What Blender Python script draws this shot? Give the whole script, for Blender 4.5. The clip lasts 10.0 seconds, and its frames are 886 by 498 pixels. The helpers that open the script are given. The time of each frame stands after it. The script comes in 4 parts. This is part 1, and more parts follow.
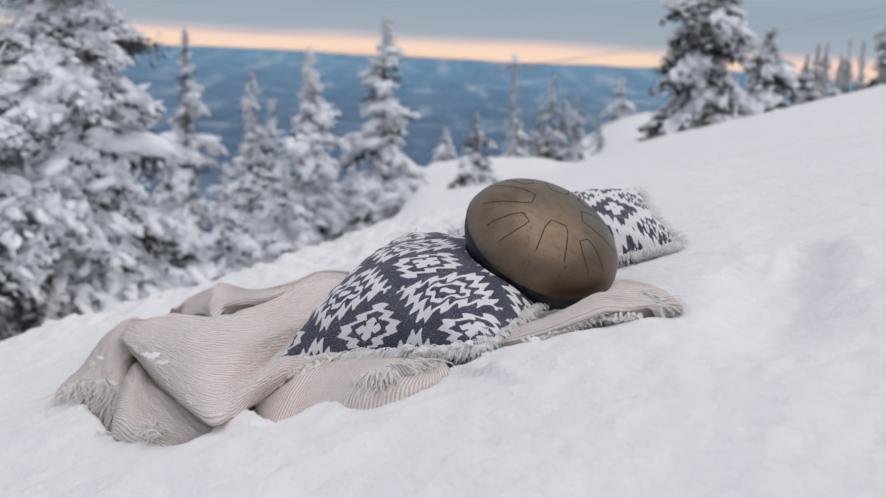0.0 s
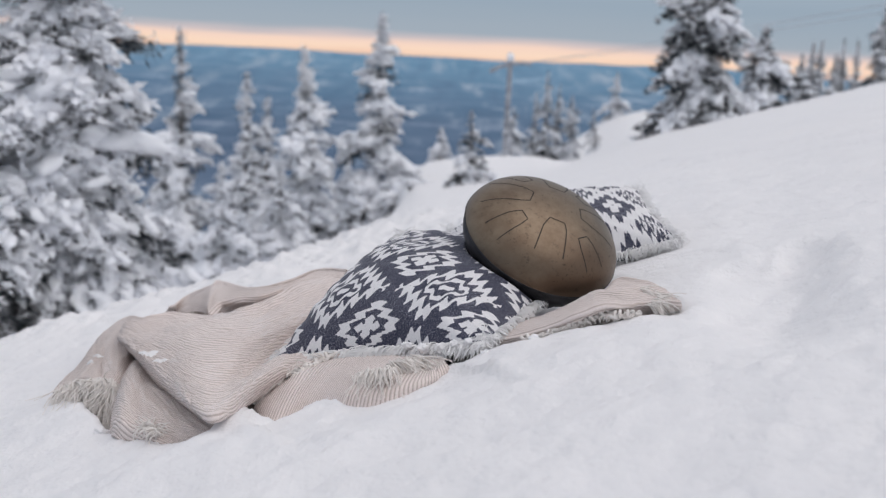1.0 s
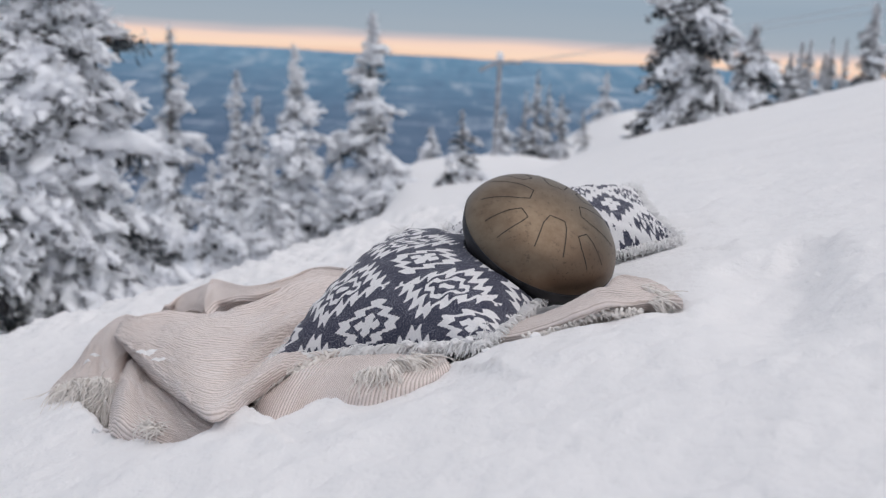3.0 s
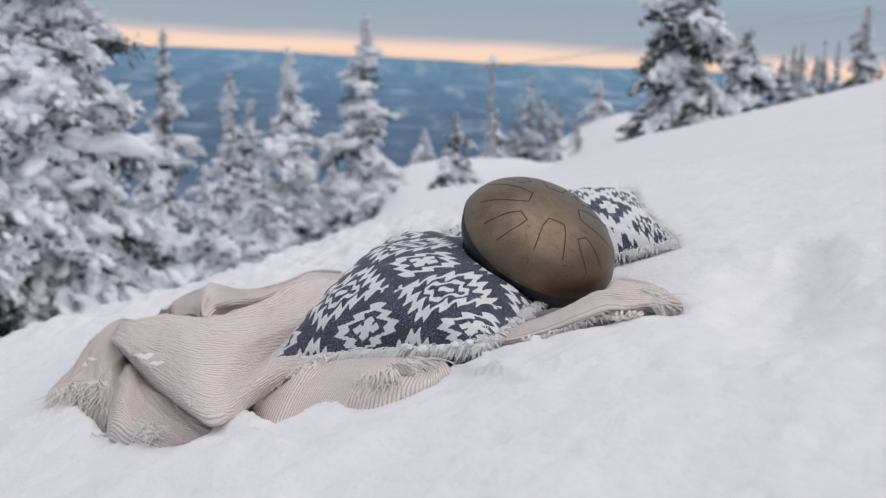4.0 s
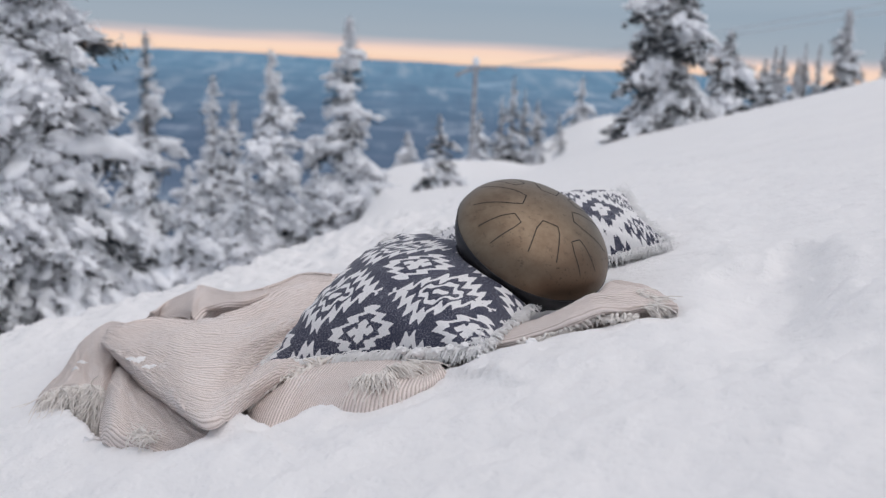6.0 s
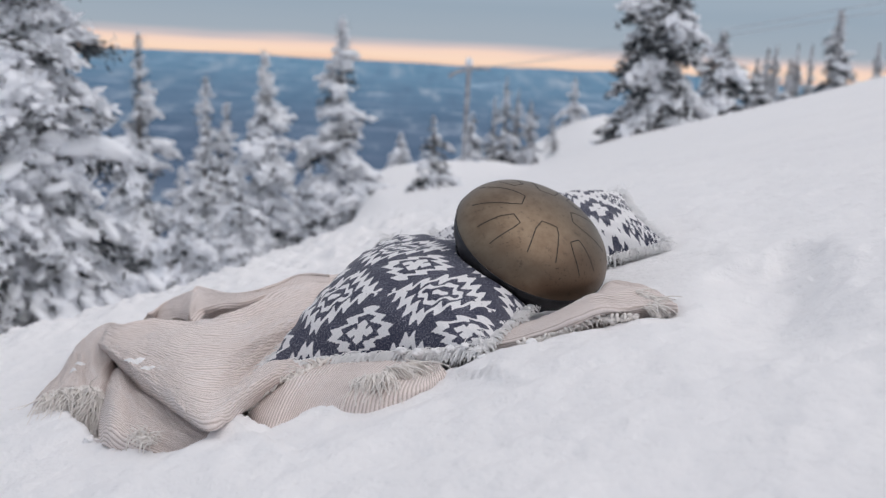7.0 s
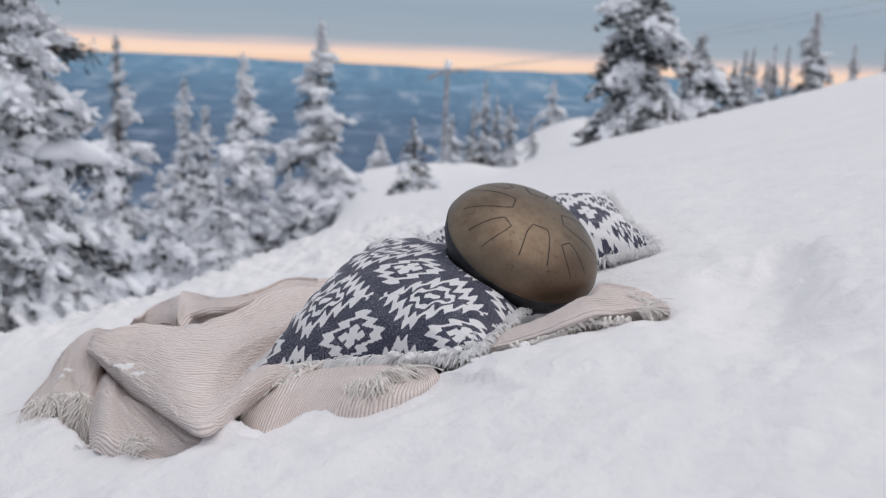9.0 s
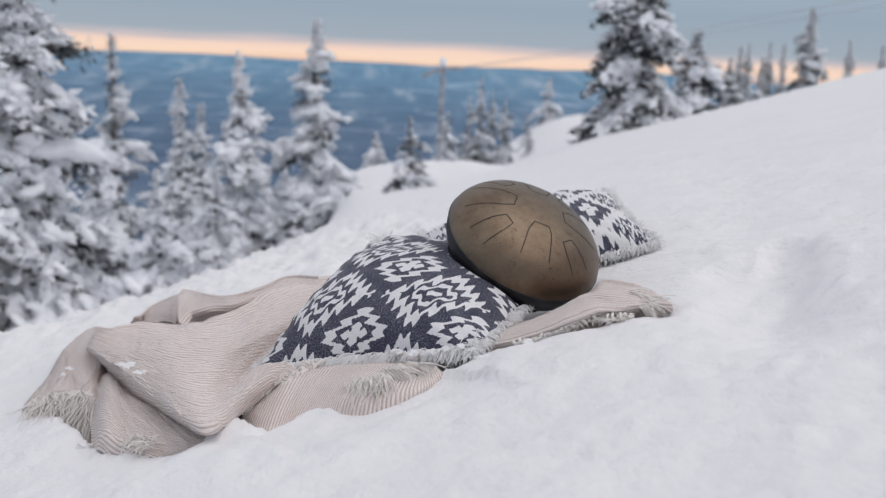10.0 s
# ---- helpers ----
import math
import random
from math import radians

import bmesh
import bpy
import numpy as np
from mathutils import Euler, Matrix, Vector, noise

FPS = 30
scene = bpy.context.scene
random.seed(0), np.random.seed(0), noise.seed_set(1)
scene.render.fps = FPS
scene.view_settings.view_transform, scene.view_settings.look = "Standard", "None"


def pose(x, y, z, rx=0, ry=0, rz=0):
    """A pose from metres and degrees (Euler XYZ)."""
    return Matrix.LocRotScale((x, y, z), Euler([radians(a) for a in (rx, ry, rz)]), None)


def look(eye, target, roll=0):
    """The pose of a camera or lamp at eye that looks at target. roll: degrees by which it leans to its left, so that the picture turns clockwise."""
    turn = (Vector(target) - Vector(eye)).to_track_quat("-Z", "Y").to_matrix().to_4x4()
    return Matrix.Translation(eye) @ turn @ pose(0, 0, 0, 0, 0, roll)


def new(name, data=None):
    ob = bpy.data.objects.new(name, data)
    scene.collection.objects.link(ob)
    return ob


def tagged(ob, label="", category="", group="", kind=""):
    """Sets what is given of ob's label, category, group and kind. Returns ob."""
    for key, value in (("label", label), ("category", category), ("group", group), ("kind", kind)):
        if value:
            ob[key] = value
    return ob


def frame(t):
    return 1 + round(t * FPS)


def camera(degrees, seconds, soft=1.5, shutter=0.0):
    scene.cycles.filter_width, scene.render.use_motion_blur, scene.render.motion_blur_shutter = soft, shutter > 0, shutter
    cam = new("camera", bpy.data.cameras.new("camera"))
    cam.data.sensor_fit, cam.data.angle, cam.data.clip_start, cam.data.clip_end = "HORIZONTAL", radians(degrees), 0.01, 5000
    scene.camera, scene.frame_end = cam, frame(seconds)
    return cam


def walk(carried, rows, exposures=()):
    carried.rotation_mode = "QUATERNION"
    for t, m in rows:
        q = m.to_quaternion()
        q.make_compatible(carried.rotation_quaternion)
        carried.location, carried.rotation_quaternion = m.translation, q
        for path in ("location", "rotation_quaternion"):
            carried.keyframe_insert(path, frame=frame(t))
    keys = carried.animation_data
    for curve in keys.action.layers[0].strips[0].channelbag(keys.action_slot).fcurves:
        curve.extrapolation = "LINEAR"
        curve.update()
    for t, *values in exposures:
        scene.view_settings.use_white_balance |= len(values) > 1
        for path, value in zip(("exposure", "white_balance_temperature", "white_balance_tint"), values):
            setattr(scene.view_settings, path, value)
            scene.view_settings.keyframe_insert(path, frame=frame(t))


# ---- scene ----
cam = camera(41.3, 10.0, 1.4)
PATH = [
    (0.0, (0.0000, 0.0000, 0.0000), (0.0000, 1.9731, -0.3267), 2.90),
    (0.5, (-0.0025, -0.0001, -0.0004), (0.0010, 1.9729, -0.3281), 2.91),
    (1.0, (-0.0053, 0.0015, -0.0024), (0.0026, 1.9744, -0.3309), 2.88),
    (1.5, (-0.0097, 0.0031, -0.0038), (0.0021, 1.9758, -0.3329), 2.92),
    (2.0, (-0.0150, 0.0038, -0.0055), (0.0008, 1.9763, -0.3360), 2.93),
    (2.5, (-0.0186, 0.0050, -0.0058), (0.0018, 1.9774, -0.3365), 2.93),
    (4.0, (-0.0327, 0.0110, -0.0068), (0.0045, 1.9843, -0.3305), 2.91),
    (4.5, (-0.0373, 0.0127, -0.0069), (0.0066, 1.9860, -0.3298), 2.93),
    (5.0, (-0.0406, 0.0132, -0.0065), (0.0135, 1.9868, -0.3259), 2.98),
    (5.5, (-0.0460, 0.0143, -0.0070), (0.0143, 1.9877, -0.3261), 3.01),
    (7.0, (-0.0616, 0.0142, -0.0081), (0.0161, 1.9874, -0.3251), 2.94),
    (7.5, (-0.0676, 0.0176, -0.0072), (0.0151, 1.9908, -0.3228), 2.90),
    (8.0, (-0.0727, 0.0188, -0.0075), (0.0172, 1.9922, -0.3200), 2.87),
    (8.5, (-0.0768, 0.0175, -0.0082), (0.0260, 1.9904, -0.3199), 2.91),
    (9.0, (-0.0816, 0.0167, -0.0078), (0.0308, 1.9892, -0.3187), 2.83),
    (9.5, (-0.0872, 0.0175, -0.0090), (0.0300, 1.9895, -0.3214), 2.77),
    (10.0, (-0.0917, 0.0177, -0.0085), (0.0280, 1.9892, -0.3232), 2.68),
]
walk(cam, [(t, look(eye, target, roll)) for t, eye, target, roll in PATH])

cam.data.dof.use_dof = True
cam.data.dof.focus_distance = 1.95
cam.data.dof.aperture_fstop = 5.0

# ---------------------------------------------------------------- world and sun
SUN_ELEV, SUN_TURN = 61.0, 116.6
world = bpy.data.worlds.new("winter_sky")
scene.world = world
world.use_nodes = True
wn, wl = world.node_tree.nodes, world.node_tree.links
wn.clear()


def ramp(nodes, stops, mode="LINEAR"):
    node = nodes.new("ShaderNodeValToRGB")
    node.color_ramp.interpolation = mode
    el = node.color_ramp.elements
    while len(el) < len(stops):
        el.new(0.5)
    for e, (at, col) in zip(el, stops):
        e.position, e.color = at, (*col, 1) if len(col) == 3 else col
    return node


coord = wn.new("ShaderNodeTexCoord")
sep = wn.new("ShaderNodeSeparateXYZ")
wl.new(coord.outputs["Generated"], sep.inputs[0])
# streaks of cloud, drawn out along the horizon
stretch = wn.new("ShaderNodeMapping")
stretch.inputs["Scale"].default_value = (5, 5, 90)
wl.new(coord.outputs["Generated"], stretch.inputs[0])
streak = wn.new("ShaderNodeTexNoise")
streak.inputs["Scale"].default_value = 1.6
streak.inputs["Detail"].default_value = 5
wl.new(stretch.outputs[0], streak.inputs["Vector"])
warp = wn.new("ShaderNodeMath")
warp.operation = "MULTIPLY_ADD"
warp.inputs[1].default_value = 0.010
wl.new(streak.outputs["Fac"], warp.inputs[0])
wl.new(sep.outputs["Z"], warp.inputs[2])
low = wn.new("ShaderNodeMapRange")
low.inputs["From Min"].default_value, low.inputs["From Max"].default_value = -0.02, 0.08
wl.new(warp.outputs[0], low.inputs["Value"])
GAP = ramp(wn, [(0.0, (0.50, 0.40, 0.38)), (0.19, (0.82, 0.53, 0.40)), (0.265, (0.95, 0.70, 0.54)), (0.32, (0.90, 0.66, 0.55)),
                (0.365, (0.60, 0.52, 0.53)), (0.42, (0.345, 0.405, 0.475)), (0.70, (0.30, 0.375, 0.46)), (1.0, (0.34, 0.415, 0.50))])
wl.new(low.outputs[0], GAP.inputs[0])
high = wn.new("ShaderNodeMapRange")
high.inputs["From Min"].default_value, high.inputs["From Max"].default_value = 0.06, 0.95
wl.new(warp.outputs[0], high.inputs["Value"])
DECK = ramp(wn, [(0.0, (0.34, 0.415, 0.50)), (0.25, (0.48, 0.525, 0.60)), (1.0, (0.69, 0.675, 0.71))])
wl.new(high.outputs[0], DECK.inputs[0])
isdeck = wn.new("ShaderNodeMath")
isdeck.operation = "GREATER_THAN"
isdeck.inputs[1].default_value = 0.08
wl.new(warp.outputs[0], isdeck.inputs[0])
pick = wn.new("ShaderNodeMixRGB")
wl.new(isdeck.outputs[0], pick.inputs[0])
wl.new(GAP.outputs[0], pick.inputs[1])
wl.new(DECK.outputs[0], pick.inputs[2])
air = wn.new("ShaderNodeTexSky")
air.sky_type = "NISHITA"
air.sun_disc = False
air.sun_elevation, air.sun_rotation = radians(SUN_ELEV), radians(SUN_TURN)
both = wn.new("ShaderNodeMixRGB")
both.blend_type = "ADD"
both.inputs[0].default_value = 0.004
wl.new(pick.outputs[0], both.inputs[1])
wl.new(air.outputs[0], both.inputs[2])
back = wn.new("ShaderNodeBackground")
back.inputs["Strength"].default_value = 1.0
wl.new(both.outputs[0], back.inputs["Color"])
wl.new(back.outputs[0], wn.new("ShaderNodeOutputWorld").inputs["Surface"])

sun = new("sun", bpy.data.lights.new("sun", "SUN"))
sun.data.energy, sun.data.angle, sun.data.color = 0.78, radians(60), (1.0, 0.95, 0.92)
sun.matrix_world = look((4.0, -2.0, 8), (0, 0, 0))

# ---------------------------------------------------------------- materials


def material(name, rough=0.8, metal=0.0):
    m = bpy.data.materials.new(name)
    m.use_nodes = True
    n, l = m.node_tree.nodes, m.node_tree.links
    p = n["Principled BSDF"]
    p.inputs["Roughness"].default_value, p.inputs["Metallic"].default_value = rough, metal
    return m, n, l, p


def noise_node(n, l, scale, detail=4, rough=0.55, vector=None, squash=None):
    t = n.new("ShaderNodeTexNoise")
    t.inputs["Scale"].default_value, t.inputs["Detail"].default_value, t.inputs["Roughness"].default_value = scale, detail, rough
    if vector is None:
        vector = n.new("ShaderNodeTexCoord").outputs["Object"]
    if squash:
        mp = n.new("ShaderNodeMapping")
        mp.inputs["Scale"].default_value = squash
        l.new(vector, mp.inputs[0])
        vector = mp.outputs[0]
    l.new(vector, t.inputs["Vector"])
    return t


def bump_node(n, l, height, p, strength, distance, before=None):
    b = n.new("ShaderNodeBump")
    b.inputs["Strength"].default_value, b.inputs["Distance"].default_value = strength, distance
    l.new(height, b.inputs["Height"])
    if before:
        l.new(before.outputs[0], b.inputs["Normal"])
    l.new(b.outputs[0], p.inputs["Normal"])
    return b


def mix_node(n, l, fac, a, b, mode="MIX"):
    x = n.new("ShaderNodeMixRGB")
    x.blend_type = mode
    for slot, v in ((0, fac), (1, a), (2, b)):
        if isinstance(v, (int, float)):
            x.inputs[slot].default_value = v
        elif isinstance(v, tuple):
            x.inputs[slot].default_value = (*v, 1)
        else:
            l.new(v, x.inputs[slot])
    return x


def snow_material(name, scale, depth, tint):
    m, n, l, p = material(name, 0.55)
    big = noise_node(n, l, 3 * scale, 5)
    col = ramp(n, [(0.3, tint[0]), (0.7, tint[1])])
    l.new(big.outputs["Fac"], col.inputs[0])
    l.new(col.outputs[0], p.inputs["Base Color"])
    fine = noise_node(n, l, 260 * scale, 3, 0.7)
    mid = noise_node(n, l, 45 * scale, 5, 0.6)
    one = bump_node(n, l, mid.outputs["Fac"], p, 0.55, depth)
    bump_node(n, l, fine.outputs["Fac"], p, 0.25, depth * 0.2, one)
    p.inputs["Specular IOR Level"].default_value = 0.25
    return m


SNOW = snow_material("snow", 1.0, 0.012, ((0.872, 0.866, 0.878), (0.902, 0.894, 0.900)))
# bluer than the ground's snow: the blue of shade is put into its colour
TREE_SNOW = snow_material("tree_snow", 0.25, 0.05, ((0.90, 0.918, 0.965), (0.94, 0.95, 0.975)))


def needle_material():
    m, n, l, p = material("fir_needles", 0.7)
    t = noise_node(n, l, 6, 3)
    c = ramp(n, [(0.3, (0.026, 0.033, 0.040)), (0.6, (0.056, 0.064, 0.072)), (0.8, (0.17, 0.18, 0.20))])
    l.new(t.outputs["Fac"], c.inputs[0])
    l.new(c.outputs[0], p.inputs["Base Color"])
    return m


def bark_material():
    m, n, l, p = material("fir_bark", 0.9)
    t = noise_node(n, l, 14, 5, 0.65, None, (1, 1, 0.2))
    c = ramp(n, [(0.3, (0.05, 0.042, 0.04)), (0.7, (0.16, 0.14, 0.13))])
    l.new(t.outputs["Fac"], c.inputs[0])
    l.new(c.outputs[0], p.inputs["Base Color"])
    bump_node(n, l, t.outputs["Fac"], p, 0.8, 0.02)
    return m


NEEDLES, BARK = needle_material(), bark_material()


def bronze_material():
    m, n, l, p = material("bronzed_steel", 0.42, 0.9)
    vec = n.new("ShaderNodeTexCoord").outputs["Object"]
    cloud = noise_node(n, l, 8, 9, 0.72, vec)
    c = ramp(n, [(0.26, (0.085, 0.06, 0.044)), (0.38, (0.165, 0.122, 0.086)), (0.52, (0.225, 0.176, 0.128)), (0.66, (0.265, 0.215, 0.16)), (0.82, (0.33, 0.275, 0.21))])
    l.new(cloud.outputs["Fac"], c.inputs[0])
    broad = noise_node(n, l, 4.5, 3, 0.5, vec)
    rust = ramp(n, [(0.44, (0, 0, 0)), (0.62, (0.8, 0.8, 0.8))])
    l.new(broad.outputs["Fac"], rust.inputs[0])
    tint = mix_node(n, l, rust.outputs[0], c.outputs[0], (0.115, 0.074, 0.050))
    wear = noise_node(n, l, 75, 4, 0.8, vec)
    spot = ramp(n, [(0.58, (0, 0, 0)), (0.70, (1, 1, 1))])
    l.new(wear.outputs["Fac"], spot.inputs[0])
    half = n.new("ShaderNodeMath")
    half.operation = "MULTIPLY"
    half.inputs[1].default_value = 0.6
    l.new(spot.outputs[0], half.inputs[0])
    worn = mix_node(n, l, half.outputs[0], tint.outputs[0], (0.07, 0.055, 0.045))
    # small dark pits and scuffs, thick in some places
    pits = noise_node(n, l, 230, 3, 0.7, vec, (1, 0.55, 1))
    pit = ramp(n, [(0.60, (0, 0, 0)), (0.68, (0.85, 0.85, 0.85))])
    l.new(pits.outputs["Fac"], pit.inputs[0])
    place = noise_node(n, l, 11, 3, 0.6, vec)
    some = ramp(n, [(0.47, (0, 0, 0)), (0.60, (1, 1, 1))])
    l.new(place.outputs["Fac"], some.inputs[0])
    where = mix_node(n, l, 1.0, pit.outputs[0], some.outputs[0], "MULTIPLY")
    l.new(mix_node(n, l, where.outputs[0], worn.outputs[0], (0.045, 0.036, 0.03)).outputs[0], p.inputs["Base Color"])
    r = n.new("ShaderNodeMapRange")
    r.inputs["To Min"].default_value, r.inputs["To Max"].default_value = 0.30, 0.48
    l.new(cloud.outputs["Fac"], r.inputs["Value"])
    l.new(r.outputs[0], p.inputs["Roughness"])
    grain = noise_node(n, l, 420, 2, 0.6, vec)
    bump_node(n, l, grain.outputs["Fac"], p, 0.12, 0.001)
    return m


def plain_material(name, dark, light, scale, rough, metal=0.0, depth=0.002):
    m, n, l, p = material(name, rough, metal)
    t = noise_node(n, l, scale, 5, 0.6)
    c = ramp(n, [(0.3, dark), (0.7, light)])
    l.new(t.outputs["Fac"], c.inputs[0])
    l.new(c.outputs[0], p.inputs["Base Color"])
    bump_node(n, l, t.outputs["Fac"], p, 0.3, depth)
    return m


BRONZE = bronze_material()
DARK_STEEL = plain_material("dark_steel_underside", (0.022, 0.022, 0.026), (0.075, 0.072, 0.076), 14, 0.45, 0.8)
# near-black, painted for the shade inside the drum's sawn gaps
SLOT = plain_material("slot_shadow", (0.012, 0.01, 0.009), (0.02, 0.018, 0.016), 40, 0.8)
YARN = plain_material("white_cotton_yarn", (0.88, 0.875, 0.875), (0.95, 0.945, 0.945), 120, 0.95)
WOOL = plain_material("beige_cotton_yarn", (0.76, 0.71, 0.67), (0.88, 0.845, 0.81), 120, 0.95)
STEEL = plain_material("rimed_galvanised_steel", (0.12, 0.13, 0.15), (0.55, 0.56, 0.6), 3, 0.6, 0.2)
CABLE = plain_material("frosted_steel_cable", (0.40, 0.44, 0.48), (0.55, 0.58, 0.62), 2, 0.6, 0.1)


def weave_material():
    """Two-tone jacquard cloth: the woven attribute holds the figure, 1 for white yarn and 0 for navy."""
    m, n, l, p = material("kilim_weave", 0.95)
    at = n.new("ShaderNodeAttribute")
    at.attribute_name = "woven"
    uv = n.new("ShaderNodeUVMap").outputs[0]
    fleck = noise_node(n, l, 340, 3, 0.8, uv)
    fl = ramp(n, [(0.50, (0, 0, 0)), (0.63, (1, 1, 1))])
    l.new(fleck.outputs["Fac"], fl.inputs[0])
    frost = noise_node(n, l, 14, 4, 0.6, uv)
    fr = ramp(n, [(0.35, (0.2, 0.2, 0.2)), (0.72, (0.85, 0.85, 0.85))])
    l.new(frost.outputs["Fac"], fr.inputs[0])
    amount = mix_node(n, l, 1.0, fl.outputs[0], fr.outputs[0], "MULTIPLY")
    navy = mix_node(n, l, amount.outputs[0], (0.026, 0.028, 0.058), (0.42, 0.43, 0.49))
    white = mix_node(n, l, fl.outputs[0], (0.80, 0.79, 0.80), (0.66, 0.65, 0.68))
    edge = ramp(n, [(0.42, (0, 0, 0)), (0.58, (1, 1, 1))])
    l.new(at.outputs["Fac"], edge.inputs[0])
    l.new(mix_node(n, l, edge.outputs[0], navy.outputs[0], white.outputs[0]).outputs[0], p.inputs["Base Color"])
    tex = n.new("ShaderNodeTexWave")
    tex.inputs["Scale"].default_value, tex.inputs["Distortion"].default_value = 160, 1.5
    l.new(uv, tex.inputs["Vector"])
    one = bump_node(n, l, tex.outputs["Fac"], p, 0.25, 0.001)
    bump_node(n, l, fleck.outputs["Fac"], p, 0.35, 0.001, one)
    p.inputs["Sheen Weight"].default_value = 0.15
    return m


WEAVE = weave_material()


def rib_material():
    """Beige cloth with a diagonal rib, about 7 mm from rib to rib; its UV runs in metres."""
    m, n, l, p = material("ribbed_blanket_cloth", 0.95)
    uv = n.new("ShaderNodeUVMap").outputs[0]
    wob = noise_node(n, l, 5, 2, 0.5, uv)
    tex = n.new("ShaderNodeTexWave")
    tex.wave_profile, tex.bands_direction = "SIN", "Y"
    tex.inputs["Scale"].default_value = 54
    tex.inputs["Distortion"].default_value, tex.inputs["Detail Scale"].default_value = 1.2, 0.2
    l.new(uv, tex.inputs["Vector"])
    thread = noise_node(n, l, 420, 4, 0.8, uv)
    stain = noise_node(n, l, 4, 4, 0.6, uv)
    base = ramp(n, [(0.3, (0.855, 0.755, 0.718)), (0.7, (0.925, 0.832, 0.796))])
    l.new(stain.outputs["Fac"], base.inputs[0])
    # the low lines between ribs are also coloured darker
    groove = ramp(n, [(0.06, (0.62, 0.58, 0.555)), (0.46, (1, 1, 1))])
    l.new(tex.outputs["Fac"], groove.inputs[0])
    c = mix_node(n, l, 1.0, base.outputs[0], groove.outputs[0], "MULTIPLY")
    speck = ramp(n, [(0.28, (0.80, 0.785, 0.77)), (0.62, (1, 1, 1))])
    l.new(thread.outputs["Fac"], speck.inputs[0])
    cloth = mix_node(n, l, 1.0, c.outputs[0], speck.outputs[0], "MULTIPLY")
    patch = noise_node(n, l, 7, 5, 0.7, uv)
    where = ramp(n, [(0.52, (0, 0, 0)), (0.70, (0.9, 0.9, 0.9))])
    l.new(patch.outputs["Fac"], where.inputs[0])
    grain = noise_node(n, l, 280, 3, 0.8, uv)
    flake = ramp(n, [(0.48, (0, 0, 0)), (0.60, (1, 1, 1))])
    l.new(grain.outputs["Fac"], flake.inputs[0])
    frost = mix_node(n, l, 1.0, where.outputs[0], flake.outputs[0], "MULTIPLY")
    l.new(mix_node(n, l, frost.outputs[0], cloth.outputs[0], (0.88, 0.88, 0.90)).outputs[0], p.inputs["Base Color"])
    one = bump_node(n, l, tex.outputs["Fac"], p, 0.7, 0.002)
    bump_node(n, l, thread.outputs["Fac"], p, 0.3, 0.001, one)
    p.inputs["Sheen Weight"].default_value = 0.2
    return m


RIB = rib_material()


def valley_material():
    """Wooded hills miles off: dark forest and pale clearings, the blue air before them painted on as a glow."""
    m, n, l, p = material("far_wooded_hills", 1.0)
    pos = n.new("ShaderNodeNewGeometry").outputs["Position"]
    wood = noise_node(n, l, 0.0075, 7, 0.68, pos, (0.75, 1.0, 1))
    c = ramp(n, [(0.35, (0.06, 0.08, 0.10)), (0.58, (0.10, 0.12, 0.145)), (0.68, (0.24, 0.26, 0.29)), (0.76, (0.42, 0.43, 0.46))])
    l.new(wood.outputs["Fac"], c.inputs[0])
    l.new(c.outputs[0], p.inputs["Base Color"])
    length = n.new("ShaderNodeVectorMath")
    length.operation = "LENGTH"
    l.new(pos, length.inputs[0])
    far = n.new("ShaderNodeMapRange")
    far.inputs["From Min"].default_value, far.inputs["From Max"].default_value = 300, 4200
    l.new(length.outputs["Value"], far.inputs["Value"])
    # blue of the air painted on by distance: darker near, paler far off
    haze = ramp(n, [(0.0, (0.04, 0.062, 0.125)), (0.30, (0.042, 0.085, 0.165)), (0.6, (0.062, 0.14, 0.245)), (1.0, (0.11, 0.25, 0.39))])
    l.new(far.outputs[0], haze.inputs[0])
    field = noise_node(n, l, 0.0040, 8, 0.68, pos, (3.6, 0.42, 1))
    clear = ramp(n, [(0.53, (0, 0, 0)), (0.69, (0.85, 0.85, 0.85))])
    l.new(field.outputs["Fac"], clear.inputs[0])
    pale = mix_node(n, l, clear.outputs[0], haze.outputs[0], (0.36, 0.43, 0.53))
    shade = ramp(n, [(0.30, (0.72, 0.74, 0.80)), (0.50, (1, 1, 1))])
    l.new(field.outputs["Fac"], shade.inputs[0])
    # this colour is emitted, so the hills glow without a lamp
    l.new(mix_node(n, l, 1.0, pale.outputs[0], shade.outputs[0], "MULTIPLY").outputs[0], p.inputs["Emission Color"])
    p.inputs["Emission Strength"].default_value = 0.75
    p.inputs["Specular IOR Level"].default_value = 0.0
    return m


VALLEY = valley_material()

# ---------------------------------------------------------------- building helpers


def mesh_from(name, verts, faces, mat, smooth=True):
    """A mesh from an array of vertices and an array (or a list of arrays) of faces."""
    me = bpy.data.meshes.new(name)
    verts = np.asarray(verts, np.float32)
    groups = faces if isinstance(faces, list) else [faces]
    groups = [np.asarray(f, np.int32) for f in groups if len(f)]
    loops = np.concatenate([f.ravel() for f in groups])
    sizes = np.concatenate([np.full(len(f), f.shape[1], np.int32) for f in groups])
    me.vertices.add(len(verts))
    me.vertices.foreach_set("co", verts.ravel())
    me.loops.add(len(loops))
    me.loops.foreach_set("vertex_index", loops)
    me.polygons.add(len(sizes))
    me.polygons.foreach_set("loop_start", np.concatenate([[0], np.cumsum(sizes)[:-1]]).astype(np.int32))
    me.polygons.foreach_set("loop_total", sizes)
    me.polygons.foreach_set("use_smooth", np.full(len(sizes), smooth))
    me.update(calc_edges=True)
    me.validate()
    if mat:
        me.materials.append(mat)
    return me


